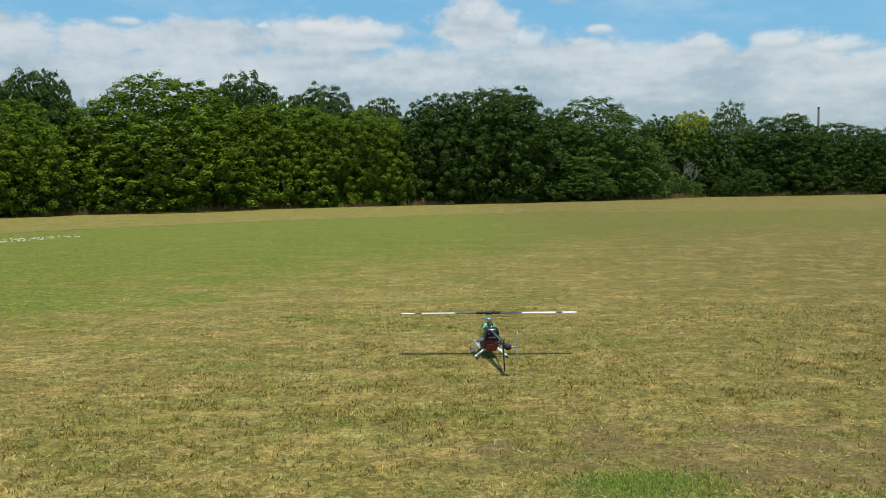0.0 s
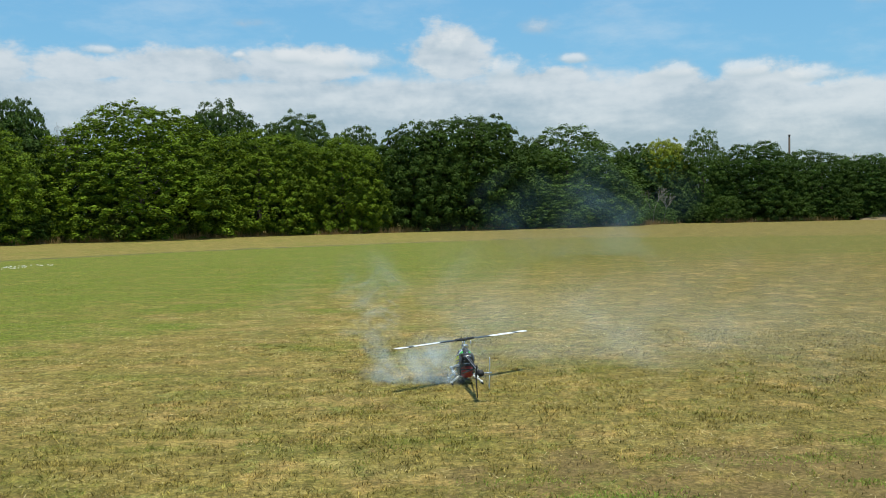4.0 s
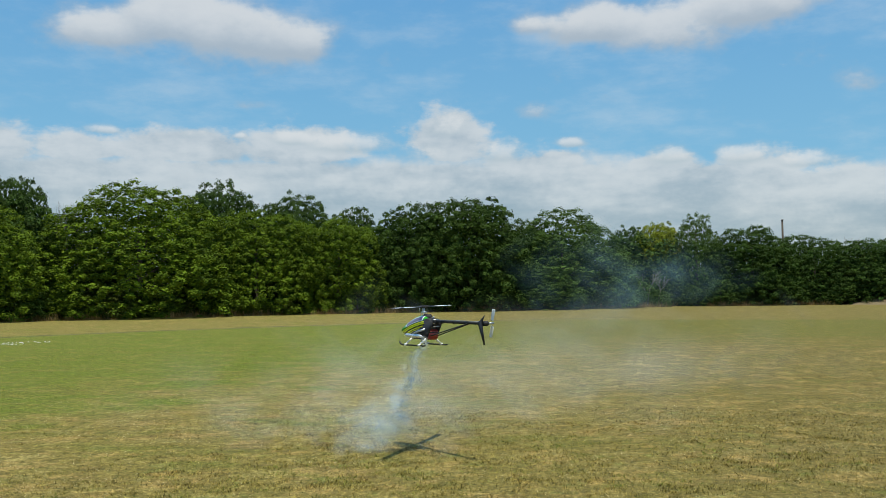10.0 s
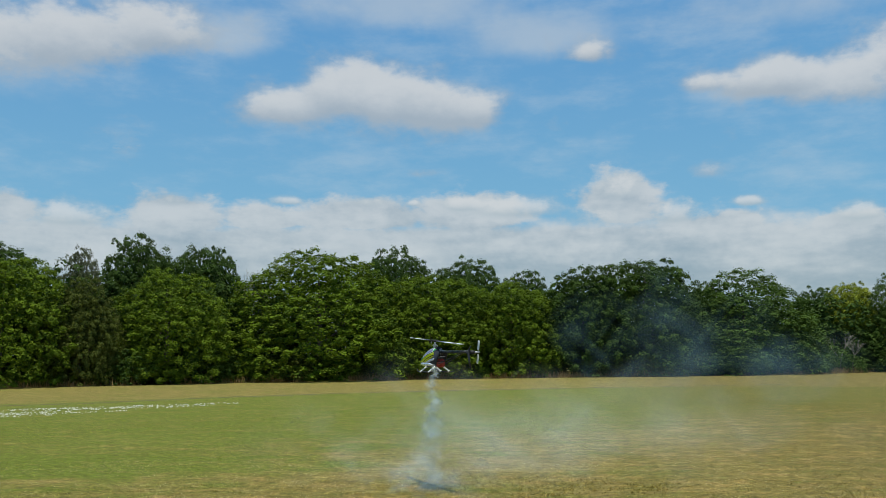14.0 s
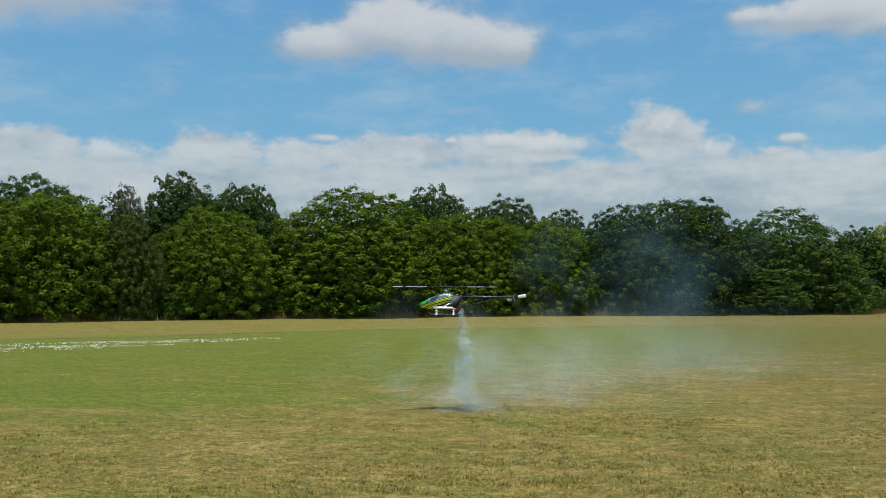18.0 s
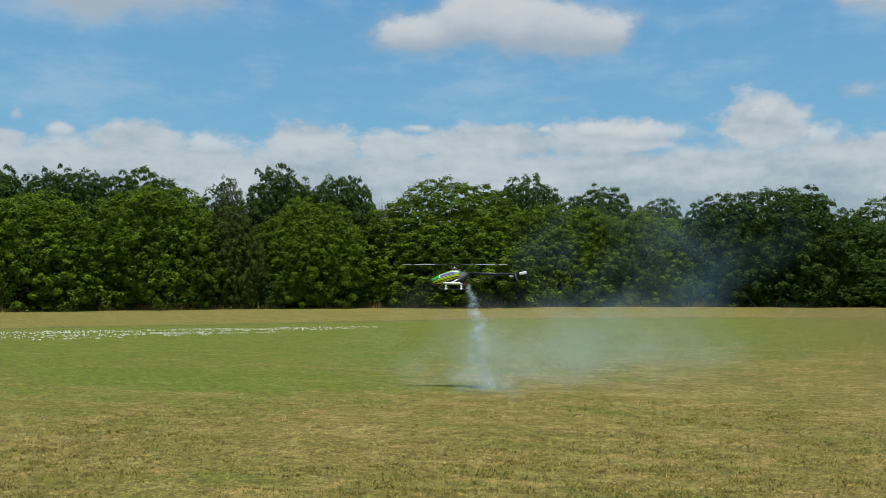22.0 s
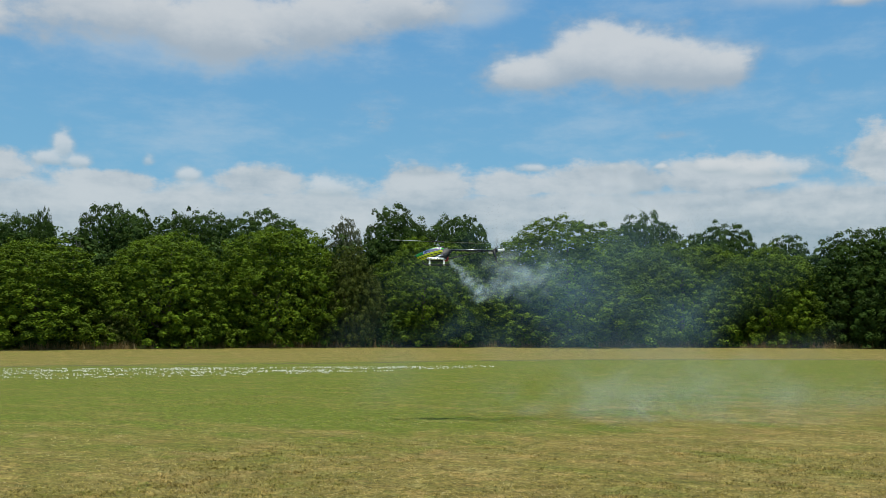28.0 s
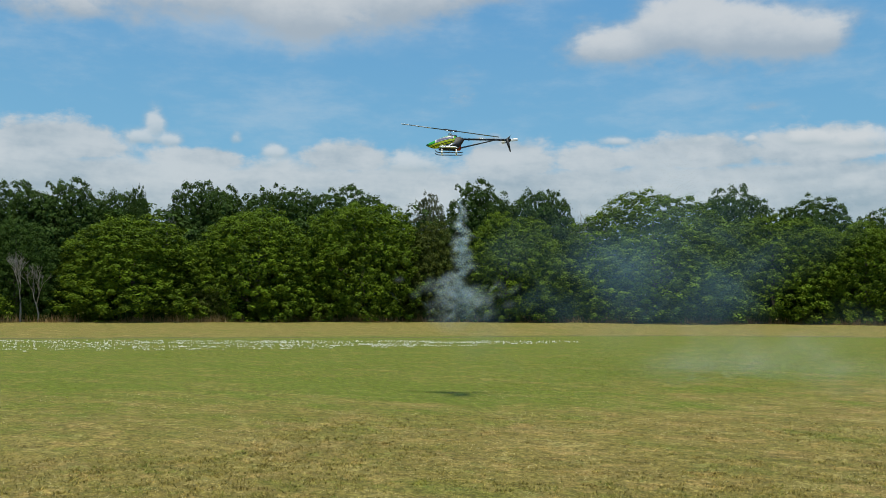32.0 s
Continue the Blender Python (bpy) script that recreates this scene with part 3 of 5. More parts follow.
def tree(look_name, x, y, high, r, group="trees of the wood's edge"):
    i = tree_count[0]
    tree_count[0] += 1
    rng = random.Random(500 + i)
    shape, label = LOOKS[look_name]
    root = thing("tree", label, "tree", pose(x, y, 0, 0, 0, rng.uniform(0, 360)), group)
    t = new("trunk", TRUNKS[i % len(TRUNKS)])
    t.parent, t.scale = root, (high * 0.95, high * 0.95, high * 0.93)
    if r > 5 and shape == "round":
        shape = "grand"
    c = new("crown", CROWNS[shape][i % len(CROWNS[shape])])
    wide = 1.45 if look_name in ("back", "oak") else 1.18
    foot = high * 0.12 if look_name in ("back", "grey", "spike", "yellow") else 0.0
    c.parent, c.location, c.scale = root, (0, 0, foot), (r * wide, r * wide, (high - foot) / 2.06)
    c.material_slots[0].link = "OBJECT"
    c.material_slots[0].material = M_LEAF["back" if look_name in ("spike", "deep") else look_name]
    return root


FRONT_WEST = [
    ("leafy", -44.3, 39.6, 6.4, 4.2), ("leafy", -40.1, 46.0, 7.2, 4.0), ("leafy", -35.6, 51.5, 8.1, 4.0), ("shrubby", -31.5, 53.6, 6.5, 2.1),
    ("leafy", -27.8, 58.2, 7.5, 3.8), ("leafy", -19.5, 65.9, 9.4, 6.2), ("leafy", -12.0, 69.8, 8.0, 4.1), ("leafy", -6.0, 71.8, 7.4, 3.7),
    ("dark", -48.5, 34.5, 5.9, 2.2), ("shrubby", -49.6, 31.1, 4.5, 1.9), ("dark", -52.0, 28.0, 7.0, 3.4),
]
FRONT_EAST = [
    ("oak", -0.3, 73.6, 8.3, 2.9), ("oak", 4.3, 75.6, 9.4, 3.7), ("willow", 13.1, 80.9, 8.3, 5.7), ("willow", 9.5, 76.0, 3.7, 3.5),
    ("willow", 26.9, 87.2, 8.3, 2.6), ("dark", 31.6, 85.6, 7.3, 4.2), ("dark", 37.5, 85.4, 6.3, 3.4), ("dark", 42.1, 84.6, 6.0, 3.7),
    ("dark", 46.7, 84.5, 6.2, 4.7), ("yellow", 23.7, 88.8, 8.2, 2.2), ("dark", 22.5, 87.5, 4.6, 3.0),
]
BACK_ROW = [
    ("back", -52.6, 37.4, 8.6, 2.2), ("back", -51.3, 40.7, 8.9, 2.2), ("back", -49.3, 43.0, 8.8, 1.6), ("spike", -47.9, 43.1, 8.5, 0.9),
    ("back", -46.1, 47.0, 9.3, 2.2), ("back", -46.5, 50.1, 9.2, 1.7), ("back", -43.0, 52.2, 9.7, 2.5), ("back", -40.2, 56.8, 9.7, 2.8),
    ("grey", -34.5, 58.8, 9.2, 1.5), ("back", -32.0, 62.2, 10.2, 2.4), ("back", -28.4, 65.2, 10.2, 2.2), ("back", -15.6, 74.7, 10.4, 2.6),
    ("back", -9.9, 76.8, 9.6, 2.6), ("back", -5.3, 78.2, 8.5, 2.2), ("back", -31.5, 64.8, 9.4, 1.3), ("oak", 9.9, 81.8, 7.6, 2.0),
    ("back", 21.2, 90.2, 7.6, 2.0), ("back", -56.5, 32.0, 8.8, 2.6),
]
for row in FRONT_WEST + FRONT_EAST:
    tree(*row)
for row in BACK_ROW:
    tree(*row, group="tall trees behind the front row")
# the wood goes on behind: lower trees that close the gaps
deep_rng = random.Random(77)
for k in range(52):
    az = -63 + k * 1.9 + deep_rng.uniform(-0.6, 0.6)
    d = tree_line(az) + (7.0 if k % 2 else 11.5) + deep_rng.uniform(-1, 1)
    tree("deep", *polar(az, d), deep_rng.uniform(6.8, 8.0) if az < -4 else deep_rng.uniform(5.6, 6.6), deep_rng.uniform(2.6, 3.4), group="trees deep in the wood")


# ---- undergrowth at the wood's edge ----
def shrub(x, y, r, high, look_name):
    i = tree_count[0]
    tree_count[0] += 1
    rng = random.Random(900 + i)
    root = thing("shrub", "low green shrub at the foot of the trees", "shrub", pose(x, y, 0, 0, 0, rng.uniform(0, 360)), "shrubs along the wood's edge")
    s = new("stems", TRUNKS[i % 4])
    s.parent, s.scale = root, (high * 0.8, high * 0.8, high * 0.8)
    c = new("leaves", CROWNS["plain"][i % 3])
    c.parent, c.scale = root, (r, r, high / 2)
    c.material_slots[0].link = "OBJECT"
    c.material_slots[0].material = M_LEAF[look_name]


edge_rng = random.Random(41)
for k in range(64):
    az = -60 + k * 1.45 + edge_rng.uniform(-0.6, 0.6)
    high = edge_rng.uniform(0.9, 2.4)
    kind = edge_rng.choice(("leafy", "leafy", "dark", "shrubby")) if az < -3 else edge_rng.choice(("dark", "willow", "oak"))
    shrub(*polar(az, tree_line(az) + edge_rng.uniform(0.4, 1.8)), high * edge_rng.uniform(0.55, 0.9), high, kind)


for k in range(44):
    az = -60 + k * 2.1 + edge_rng.uniform(-0.7, 0.7)
    high = edge_rng.uniform(1.9, 2.9)
    shrub(*polar(az, tree_line(az) + edge_rng.uniform(4.0, 5.5)), high * 0.8, high, "dark")


def blades(name, points, heights, widths, lean, rng, mat):
    """Single leaves of grass, one triangle each."""
    count = len(points)
    a = rng.uniform(0, 2 * np.pi, count)
    side = np.stack((np.cos(a), np.sin(a), np.zeros(count)), axis=1) * (widths * 0.5)[:, None]
    b = rng.uniform(0, 2 * np.pi, count)
    tip = np.stack((np.cos(b), np.sin(b), np.zeros(count)), axis=1) * (heights * rng.uniform(0.1, lean, count))[:, None]
    tip[:, 2] = heights
    verts = np.stack((points - side, points + side, points + tip), axis=1).reshape(-1, 3)
    me = bpy.data.meshes.new(name)
    me.vertices.add(len(verts))
    me.vertices.foreach_set("co", verts.ravel())
    me.loops.add(count * 3)
    me.loops.foreach_set("vertex_index", np.arange(count * 3, dtype=np.int32))
    me.polygons.add(count)
    me.polygons.foreach_set("loop_start", np.arange(0, count * 3, 3, dtype=np.int32))
    me.update(calc_edges=True)
    me.materials.append(mat)
    return new(name, me)


def blade_material(name, dry, dry_2, fresh, fresh_2, cut, follow=False):
    m = bpy.data.materials.new(name)
    m.use_nodes = True
    m.node_tree.nodes.clear()
    n = Nodes(m.node_tree)
    rnd = n.add("ShaderNodeNewGeometry").outputs["Random Per Island"]
    place = n.add("ShaderNodeTexCoord").outputs["Object"]
    second = n.math("FRACT", n.math("MULTIPLY", rnd, 17.0))
    if follow:
        # each blade keeps to the colour of the sward that it grows in, darker or paler;
        # the darkened ones stand for soil and for blades in shade
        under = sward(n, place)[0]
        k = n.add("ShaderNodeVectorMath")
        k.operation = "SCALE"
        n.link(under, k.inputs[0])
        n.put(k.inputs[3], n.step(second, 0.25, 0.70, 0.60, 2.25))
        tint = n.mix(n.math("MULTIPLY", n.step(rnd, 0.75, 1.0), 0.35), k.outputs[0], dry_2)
    else:
        patch = n.noise(place, 0.42, 6, 0.62, (1.0, 1.5, 1.0))
        clump = n.noise(place, 2.6, 6, 0.65)
        is_green = n.math("ADD", n.math("ADD", n.math("MULTIPLY", n.math("SUBTRACT", patch, cut), 3.0), n.math("MULTIPLY", n.math("SUBTRACT", clump, 0.5), 3.0)), n.math("MULTIPLY", n.math("SUBTRACT", rnd, 0.5), 1.2))
        tint = n.mix(n.step(is_green, 0.0, 0.5), n.mix(second, dry, dry_2), n.mix(second, fresh, fresh_2))
    d = n.add("ShaderNodeBsdfDiffuse")
    n.put(d.inputs["Color"], tint)
    t = n.add("ShaderNodeBsdfTranslucent")
    n.put(t.inputs["Color"], tint)
    mixed = n.add("ShaderNodeMixShader")
    mixed.inputs[0].default_value = 0.42
    n.link(d.outputs[0], mixed.inputs[1])
    n.link(t.outputs[0], mixed.inputs[2])
    out = n.add("ShaderNodeOutputMaterial")
    n.link(mixed.outputs[0], out.inputs[0])
    return m


def spread(rng, count, az0, az1, d0, d1):
    """Points evenly over a sector of the field."""
    az = np.radians(rng.uniform(az0, az1, count))
    d = np.sqrt(rng.uniform(d0 * d0, d1 * d1, count))
    return np.stack((d * np.sin(az), d * np.cos(az), np.zeros(count)), axis=1)


def make_grass():
    rng = np.random.default_rng(5)
    straw = blade_material("grass_blades", (0.25, 0.19, 0.045), (0.66, 0.53, 0.19), (0.125, 0.15, 0.020), (0.33, 0.36, 0.075), 0.54, follow=True)
    knots = spread(rng, 17000, -62, 36, 3.4, 12)
    thick = np.array([noise.noise(Vector((p[0] * 2.2, p[1] * 2.2, 1.0))) + 0.7 * noise.noise(Vector((p[0] * 7, p[1] * 7, 5.0))) for p in knots])
    knots = knots[thick + rng.uniform(-0.3, 0.3, len(knots)) > np.interp(np.hypot(knots[:, 0], knots[:, 1]), (5, 12), (-0.2, 0.7))]
    near = np.repeat(knots, 13, axis=0)
    near[:, :2] += rng.normal(size=(len(near), 2)) * 0.026
    loose = spread(rng, 50000, -62, 36, 3.4, 12)
    mid = spread(rng, 110000, -64, 36, 10, 34)
    mid = mid[rng.random(len(mid)) < np.interp(np.hypot(mid[:, 0], mid[:, 1]), (16, 33), (1.0, 0.1))]
    p = np.vstack((near, loose))
    # thinner over the worn soil
    worn = np.exp(-(((p[:, 0] - 2.0) / 2.0) ** 2 + ((p[:, 1] - 5.15) / 0.75) ** 2))
    p = p[rng.random(len(p)) > worn * 0.9]
    p = np.vstack((p, mid))
    p[:, 2] = -0.004
    far = np.hypot(p[:, 0], p[:, 1])
    grow = 1.0 + np.clip((far - 8) / 14, 0, 1.2)
    tall = np.interp(far, (6, 13), (1.0, 0.5))
    ob = blades("grass", p, rng.uniform(0.010, 0.038, len(p)) * tall, rng.uniform(0.005, 0.010, len(p)) * grow, 1.5, rng, straw)
    tagged(ob, "short mown grass stubble, dry and green blades mixed", "grass", kind="stuff")
    # pale cut straw lying on the sward
    cut = spread(rng, 60000, -62, 36, 3.4, 15)
    lie = np.array([noise.noise(Vector((p[0] * 0.8, p[1] * 2.4, 4))) + 0.6 * noise.noise(Vector((p[0] * 3, p[1] * 5, 8))) for p in cut])
    cut = cut[lie + rng.uniform(-0.25, 0.25, len(cut)) > 0.06]
    cut[:, 2] = 0.006
    pale = blade_material("cut_straw", (0.42, 0.33, 0.14), (0.80, 0.68, 0.36), (0.30, 0.27, 0.09), (0.52, 0.48, 0.20), 0.62)
    ob = blades("cut_straw", cut, rng.uniform(0.004, 0.014, len(cut)), rng.uniform(0.004, 0.008, len(cut)), 5.0, rng, pale)
    tagged(ob, "pale cut straw lying over the mown grass", "straw", kind="stuff")
    # taller tufts that the mower missed
    tufts = spread(rng, 420, -60, 34, 3.6, 9)
    tp = np.repeat(tufts, 26, axis=0) + np.hstack((rng.normal(size=(420 * 26, 2)) * 0.05, np.zeros((420 * 26, 1))))
    green = blade_material("tuft_blades", (0.22, 0.18, 0.045), (0.48, 0.39, 0.12), (0.095, 0.13, 0.020), (0.25, 0.30, 0.055), 0.50)
    ob = blades("grass_tufts", tp, rng.uniform(0.010, 0.034, len(tp)), rng.uniform(0.005, 0.010, len(tp)), 2.4, rng, green)
    tagged(ob, "scattered taller tufts of green and straw grass", "grass", kind="stuff")
    # cushions of fresh green weed beside the bare soil
    for u0, v0, a, c, count in ((1.0, 4.62, 0.42, 0.26, 5200), (3.1, 5.85, 0.55, 0.18, 2000), (2.35, 5.45, 0.5, 0.14, 700), (0.2, 4.35, 0.5, 0.2, 900), (1.9, 4.40, 0.7, 0.14, 600), (2.55, 4.95, 0.30, 0.10, 260), (3.55, 5.25, 0.35, 0.12, 300), (1.55, 5.55, 0.30, 0.08, 180), (0.55, 5.15, 0.35, 0.10, 160)):
        q = np.hstack((rng.normal(size=(count, 2)) * (a * 0.5, c * 0.5) + (u0, v0), np.zeros((count, 1))))
        lush = M_LUSH
        ob = blades("green_weeds", q, rng.uniform(0.006, 0.020, count), rng.uniform(0.006, 0.012, count), 1.6, rng, lush)
        tagged(ob, "low cushion of fresh green weeds beside bare soil", "weeds", kind="stuff")


M_LUSH = blade_material("weed_blades", (0.20, 0.24, 0.045), (0.38, 0.42, 0.11), (0.17, 0.24, 0.035), (0.36, 0.46, 0.09), 0.45)
make_grass()


def make_dry_weeds():
    rng = np.random.default_rng(8)
    count = 30000
    az = rng.uniform(-60, 30, count)
    thick = np.array([noise.noise(Vector((a * 0.33, 2.0, 0.0))) for a in az])
    az = az[(thick + rng.uniform(-0.5, 0.25, count)) > 0.0]
    d = np.array([tree_line(a) for a in az]) + rng.normal(size=len(az)) * 0.45 - 0.25
    p = np.stack((d * np.sin(np.radians(az)), d * np.cos(np.radians(az)), np.zeros(len(az))), axis=1)
    mat = blade_material("dry_weeds", (0.26, 0.17, 0.07), (0.50, 0.35, 0.16), (0.13, 0.12, 0.04), (0.25, 0.22, 0.08), 0.75)
    ob = blades("dry_weeds", p, rng.uniform(0.12, 0.6, len(p)), rng.uniform(0.02, 0.05, len(p)), 0.5, rng, mat)
    tagged(ob, "tall dry brown grass along the foot of the wood", "dry grass", kind="stuff")


make_dry_weeds()


def make_blossom_strip():
    """White clover heads in a long drift over the mown grass."""
    rng = np.random.default_rng(13)
    verts, faces = [], []
    count = 0
    mat = material("white_blossom", (0.54, 0.53, 0.44), 0.8, vary=0.25, scale=6)
    a, b = np.array((-33.5, 15.0)), np.array((-12.6, 31.6))
    along = (b - a) / np.linalg.norm(b - a)
    near = np.array((along[1], -along[0]))
    length = np.linalg.norm(b - a)
    while count < 1900:
        s = rng.random() ** 0.9
        wide = np.interp(s, (0, 0.35, 0.75, 1.0), (5.4, 6.6, 4.4, 0.8))
        if rng.random() > wide / 6:
            continue
        off = rng.random() ** 1.1 * wide
        streak = noise.noise(Vector((s * 9, off * 2.6, 3.0))) + 0.7 * noise.noise(Vector((s * 60, off * 5.0, 8.0)))
        if streak + rng.uniform(-0.45, 0.25) < 0.02 + 0.22 * (off / 6.0):
            continue
        x, y = a + along * s * length + near * off
        r = rng.uniform(0.011, 0.026)
        base = len(verts)
        for k in range(5):
            t = 2 * math.pi * k / 5 + rng.uniform(-0.3, 0.3)
            verts.append((x + math.cos(t) * r * 1.5, y + math.sin(t) * r, 0.012))
        verts.append((x, y, 0.03 + r * 0.55))
        faces += [(base + k, base + (k + 1) % 5, base + 5) for k in range(5)]
        count += 1
    ob = new("white_blossoms", mesh_from("white_blossoms", verts, faces, mat))
    tagged(ob, "long drift of small white blossoms in the mown grass", "flowers", kind="stuff")


make_blossom_strip()


def make_mowing_ridge():
    """A low windrow of clippings where the mown field ends."""
    mat = material("clippings", (0.110, 0.100, 0.030), 0.95, vary=0.4, scale=2.0, bump=0.5)
    verts, faces = [], []
    rng = random.Random(3)
    steps = 420
    for i in range(steps + 1):
        az = -62 + 76 * i / steps
        d = float(np.interp(az, (-62, -56, -43, -30, -22, -13, 4, 14), (35.5, 35.5, 35.0, 36.0, 39.0, 42.0, 47.6, 53.0)))
        w = 0.11 + 0.06 * noise.noise(Vector((az * 1.3, 0, 0))) + rng.uniform(-0.02, 0.02)
        h = max(0.008, 0.026 + 0.025 * noise.noise(Vector((az * 0.9, 5, 0))))
        for o, z in ((-w, -0.01), (0.0, h), (w, -0.01)):
            x, y = polar(az, d + o)
            verts.append((x, y, z))
    for i in range(steps):
        a = i * 3
        faces += [(a, a + 1, a + 4, a + 3), (a + 1, a + 2, a + 5, a + 4)]
    ob = new("mowing_ridge", mesh_from("mowing_ridge", verts, faces, mat))
    tagged(ob, "thin dark line of grass clippings across the field", "clippings", kind="stuff")


make_mowing_ridge()


# ---- bare and dead trees, pole, bank ----
def bare_tree(x, y, high, spread_out, label, seed):
    root = thing("bare_tree", label, "tree", pose(x, y, 0, 0, 0, seed * 50), "leafless trees in the wood")
    t = new("trunk", BARE[seed % 3])
    t.parent, t.scale = root, (high * spread_out, high * spread_out, high * 0.97)


bare_tree(-25.0, 66.0, 9.9, 0.55, "leafless grey tree rising between leafy crowns", 0)
bare_tree(-24.1, 66.4, 9.3, 0.5, "leafless grey tree rising between leafy crowns", 2)
bare_tree(-46.6, 44.4, 8.6, 0.5, "leafless grey tree among tall dark trees", 1)
bare_tree(-46.3, 33.2, 4.8, 0.9, "thin leafless grey shrub tree in front of the wood", 2)
bare_tree(-45.8, 34.0, 4.0, 0.9, "thin leafless grey shrub tree in front of the wood", 0)
bare_tree(20.7, 81.6, 4.0, 1.2, "pale dead tree with bare spreading branches", 1)
bare_tree(21.8, 81.9, 3.3, 1.3, "pale dead tree with bare spreading branches", 2)
bare_tree(43.4, 92.3, 8.0, 0.8, "leafless grey tree beyond the wood", 0)
bare_tree(-19.8, 72.5, 10.6, 0.5, "leafless twigs standing over a leafy crown", 2)
bare_tree(-21.6, 73.0, 10.3, 0.5, "leafless twigs standing over a leafy crown", 1)

pole = thing("utility_pole", "dark wooden utility pole far behind the trees", "pole", pose(48.0, 119.0, 0))
part("shaft", tube([(0, 0, 0), (0, 0, 5), (0, 0, 10.4)], [0.17, 0.15, 0.12], 12), M_BARK, pole)
part("cap", box(0.3, 0.3, 0.12, (0, 0, 10.44), bevel=0.03), M_BARK, pole)


def make_bank():
    """A low bank of dry earth beyond the field's corner."""
    rng = random.Random(6)
    verts, faces = [], []
    cols, rows_ = 30, 8
    for i in range(cols + 1):
        for j in range(rows_ + 1):
            u, w = i / cols, j / rows_
            x, y = 38.5 + 26 * u, 83.0 - 6 * u + (w - 0.5) * 7
            z = 1.0 * math.sin(math.pi * w) * min(1, u * 6) + 0.12 * noise.noise(Vector((x * 0.7, y * 0.7, 0))) - 0.05
            verts.append((x, y, z if 0 < j < rows_ else -0.1))
    for i in range(cols):
        for j in range(rows_):
            a = i * (rows_ + 1) + j
            faces.append((a, a + rows_ + 1, a + rows_ + 2, a + 1))
    mat = material("dry_bank", (0.17, 0.125, 0.062), 0.95, vary=0.35, scale=1.2, bump=0.6)
    ob = new("earth_bank", mesh_from("earth_bank", verts, faces, mat))
    for p in ob.data.polygons:
        p.use_smooth = True
    tagged(ob, "low bank of dry brown earth beyond the field", "bank", kind="structure")


make_bank()


# ---- model helicopter: x towards the nose, y to its left, z up; its skids stand on z = 0 ----
def canopy_material():
    """Lime green and yellow swooshes, tinted side window, pale belly."""
    m = bpy.data.materials.new("canopy_paint")
    m.use_nodes = True
    n = Nodes(m.node_tree)
    b = m.node_tree.nodes["Principled BSDF"]
    x, y, z = n.xyz(n.add("ShaderNodeTexCoord").outputs["Object"])
    green = n.mix(n.noise(n.join(x, y, z), 30, 3), (0.025, 0.30, 0.015), (0.045, 0.42, 0.020))
    # height above the swoosh line that climbs from the nose to the back
    line = n.math("SUBTRACT", z, n.math("ADD", 0.240, n.math("ADD", n.math("MULTIPLY", x, -0.22), n.math("MULTIPLY", n.math("MULTIPLY", x, x), -0.30))))

    def band(lo, hi):
        return n.math("MULTIPLY", n.step(line, lo - 0.003, lo + 0.003), n.step(line, hi - 0.003, hi + 0.003, 1.0, 0.0))

    tint = green
    belly = n.mix(n.step(x, 0.20, 0.22), (0.016, 0.016, 0.018), (0.74, 0.76, 0.72))
    tint = n.mix(n.step(line, -0.086, -0.082, 1.0, 0.0), tint, belly)
    tint = n.mix(band(-0.084, -0.050), tint, (0.78, 0.82, 0.02))
    tint = n.mix(band(-0.066, -0.060), tint, (0.014, 0.014, 0.016))
    tint = n.mix(band(-0.050, -0.036), tint, (0.014, 0.014, 0.016))
    tint = n.mix(band(-0.036, -0.006), tint, (0.80, 0.84, 0.015))
    tint = n.mix(band(-0.024, -0.019), tint, (0.03, 0.14, 0.02))
    tint = n.mix(band(-0.006, 0.003), tint, (0.012, 0.012, 0.014))
    span = n.math("MULTIPLY", n.step(x, -0.06, -0.055), n.step(x, 0.235, 0.24, 1.0, 0.0))
    tint = n.mix(n.math("MULTIPLY", band(0.003, 0.052), span), tint, (0.70, 0.72, 0.70))
    tint = n.mix(n.math("MULTIPLY", band(0.008, 0.047), n.math("MULTIPLY", n.step(x, -0.045, -0.04), n.step(x, 0.215, 0.22, 1.0, 0.0))), tint, (0.17, 0.15, 0.24))
    tint = n.mix(n.math("MULTIPLY", band(0.060, 0.078), n.step(x, 0.10, 0.12, 1.0, 0.0)), tint, (0.62, 0.70, 0.02))
    tint = n.mix(n.step(x, 0.325, 0.36), tint, (0.008, 0.075, 0.038))
    tint = n.mix(n.step(x, -0.105, -0.10, 1.0, 0.0), tint, (0.016, 0.016, 0.018))
    n.put(b.inputs["Base Color"], tint)
    b.inputs["Roughness"].default_value = 0.25
    b.inputs["Coat Weight"].default_value = 0.5
    return m


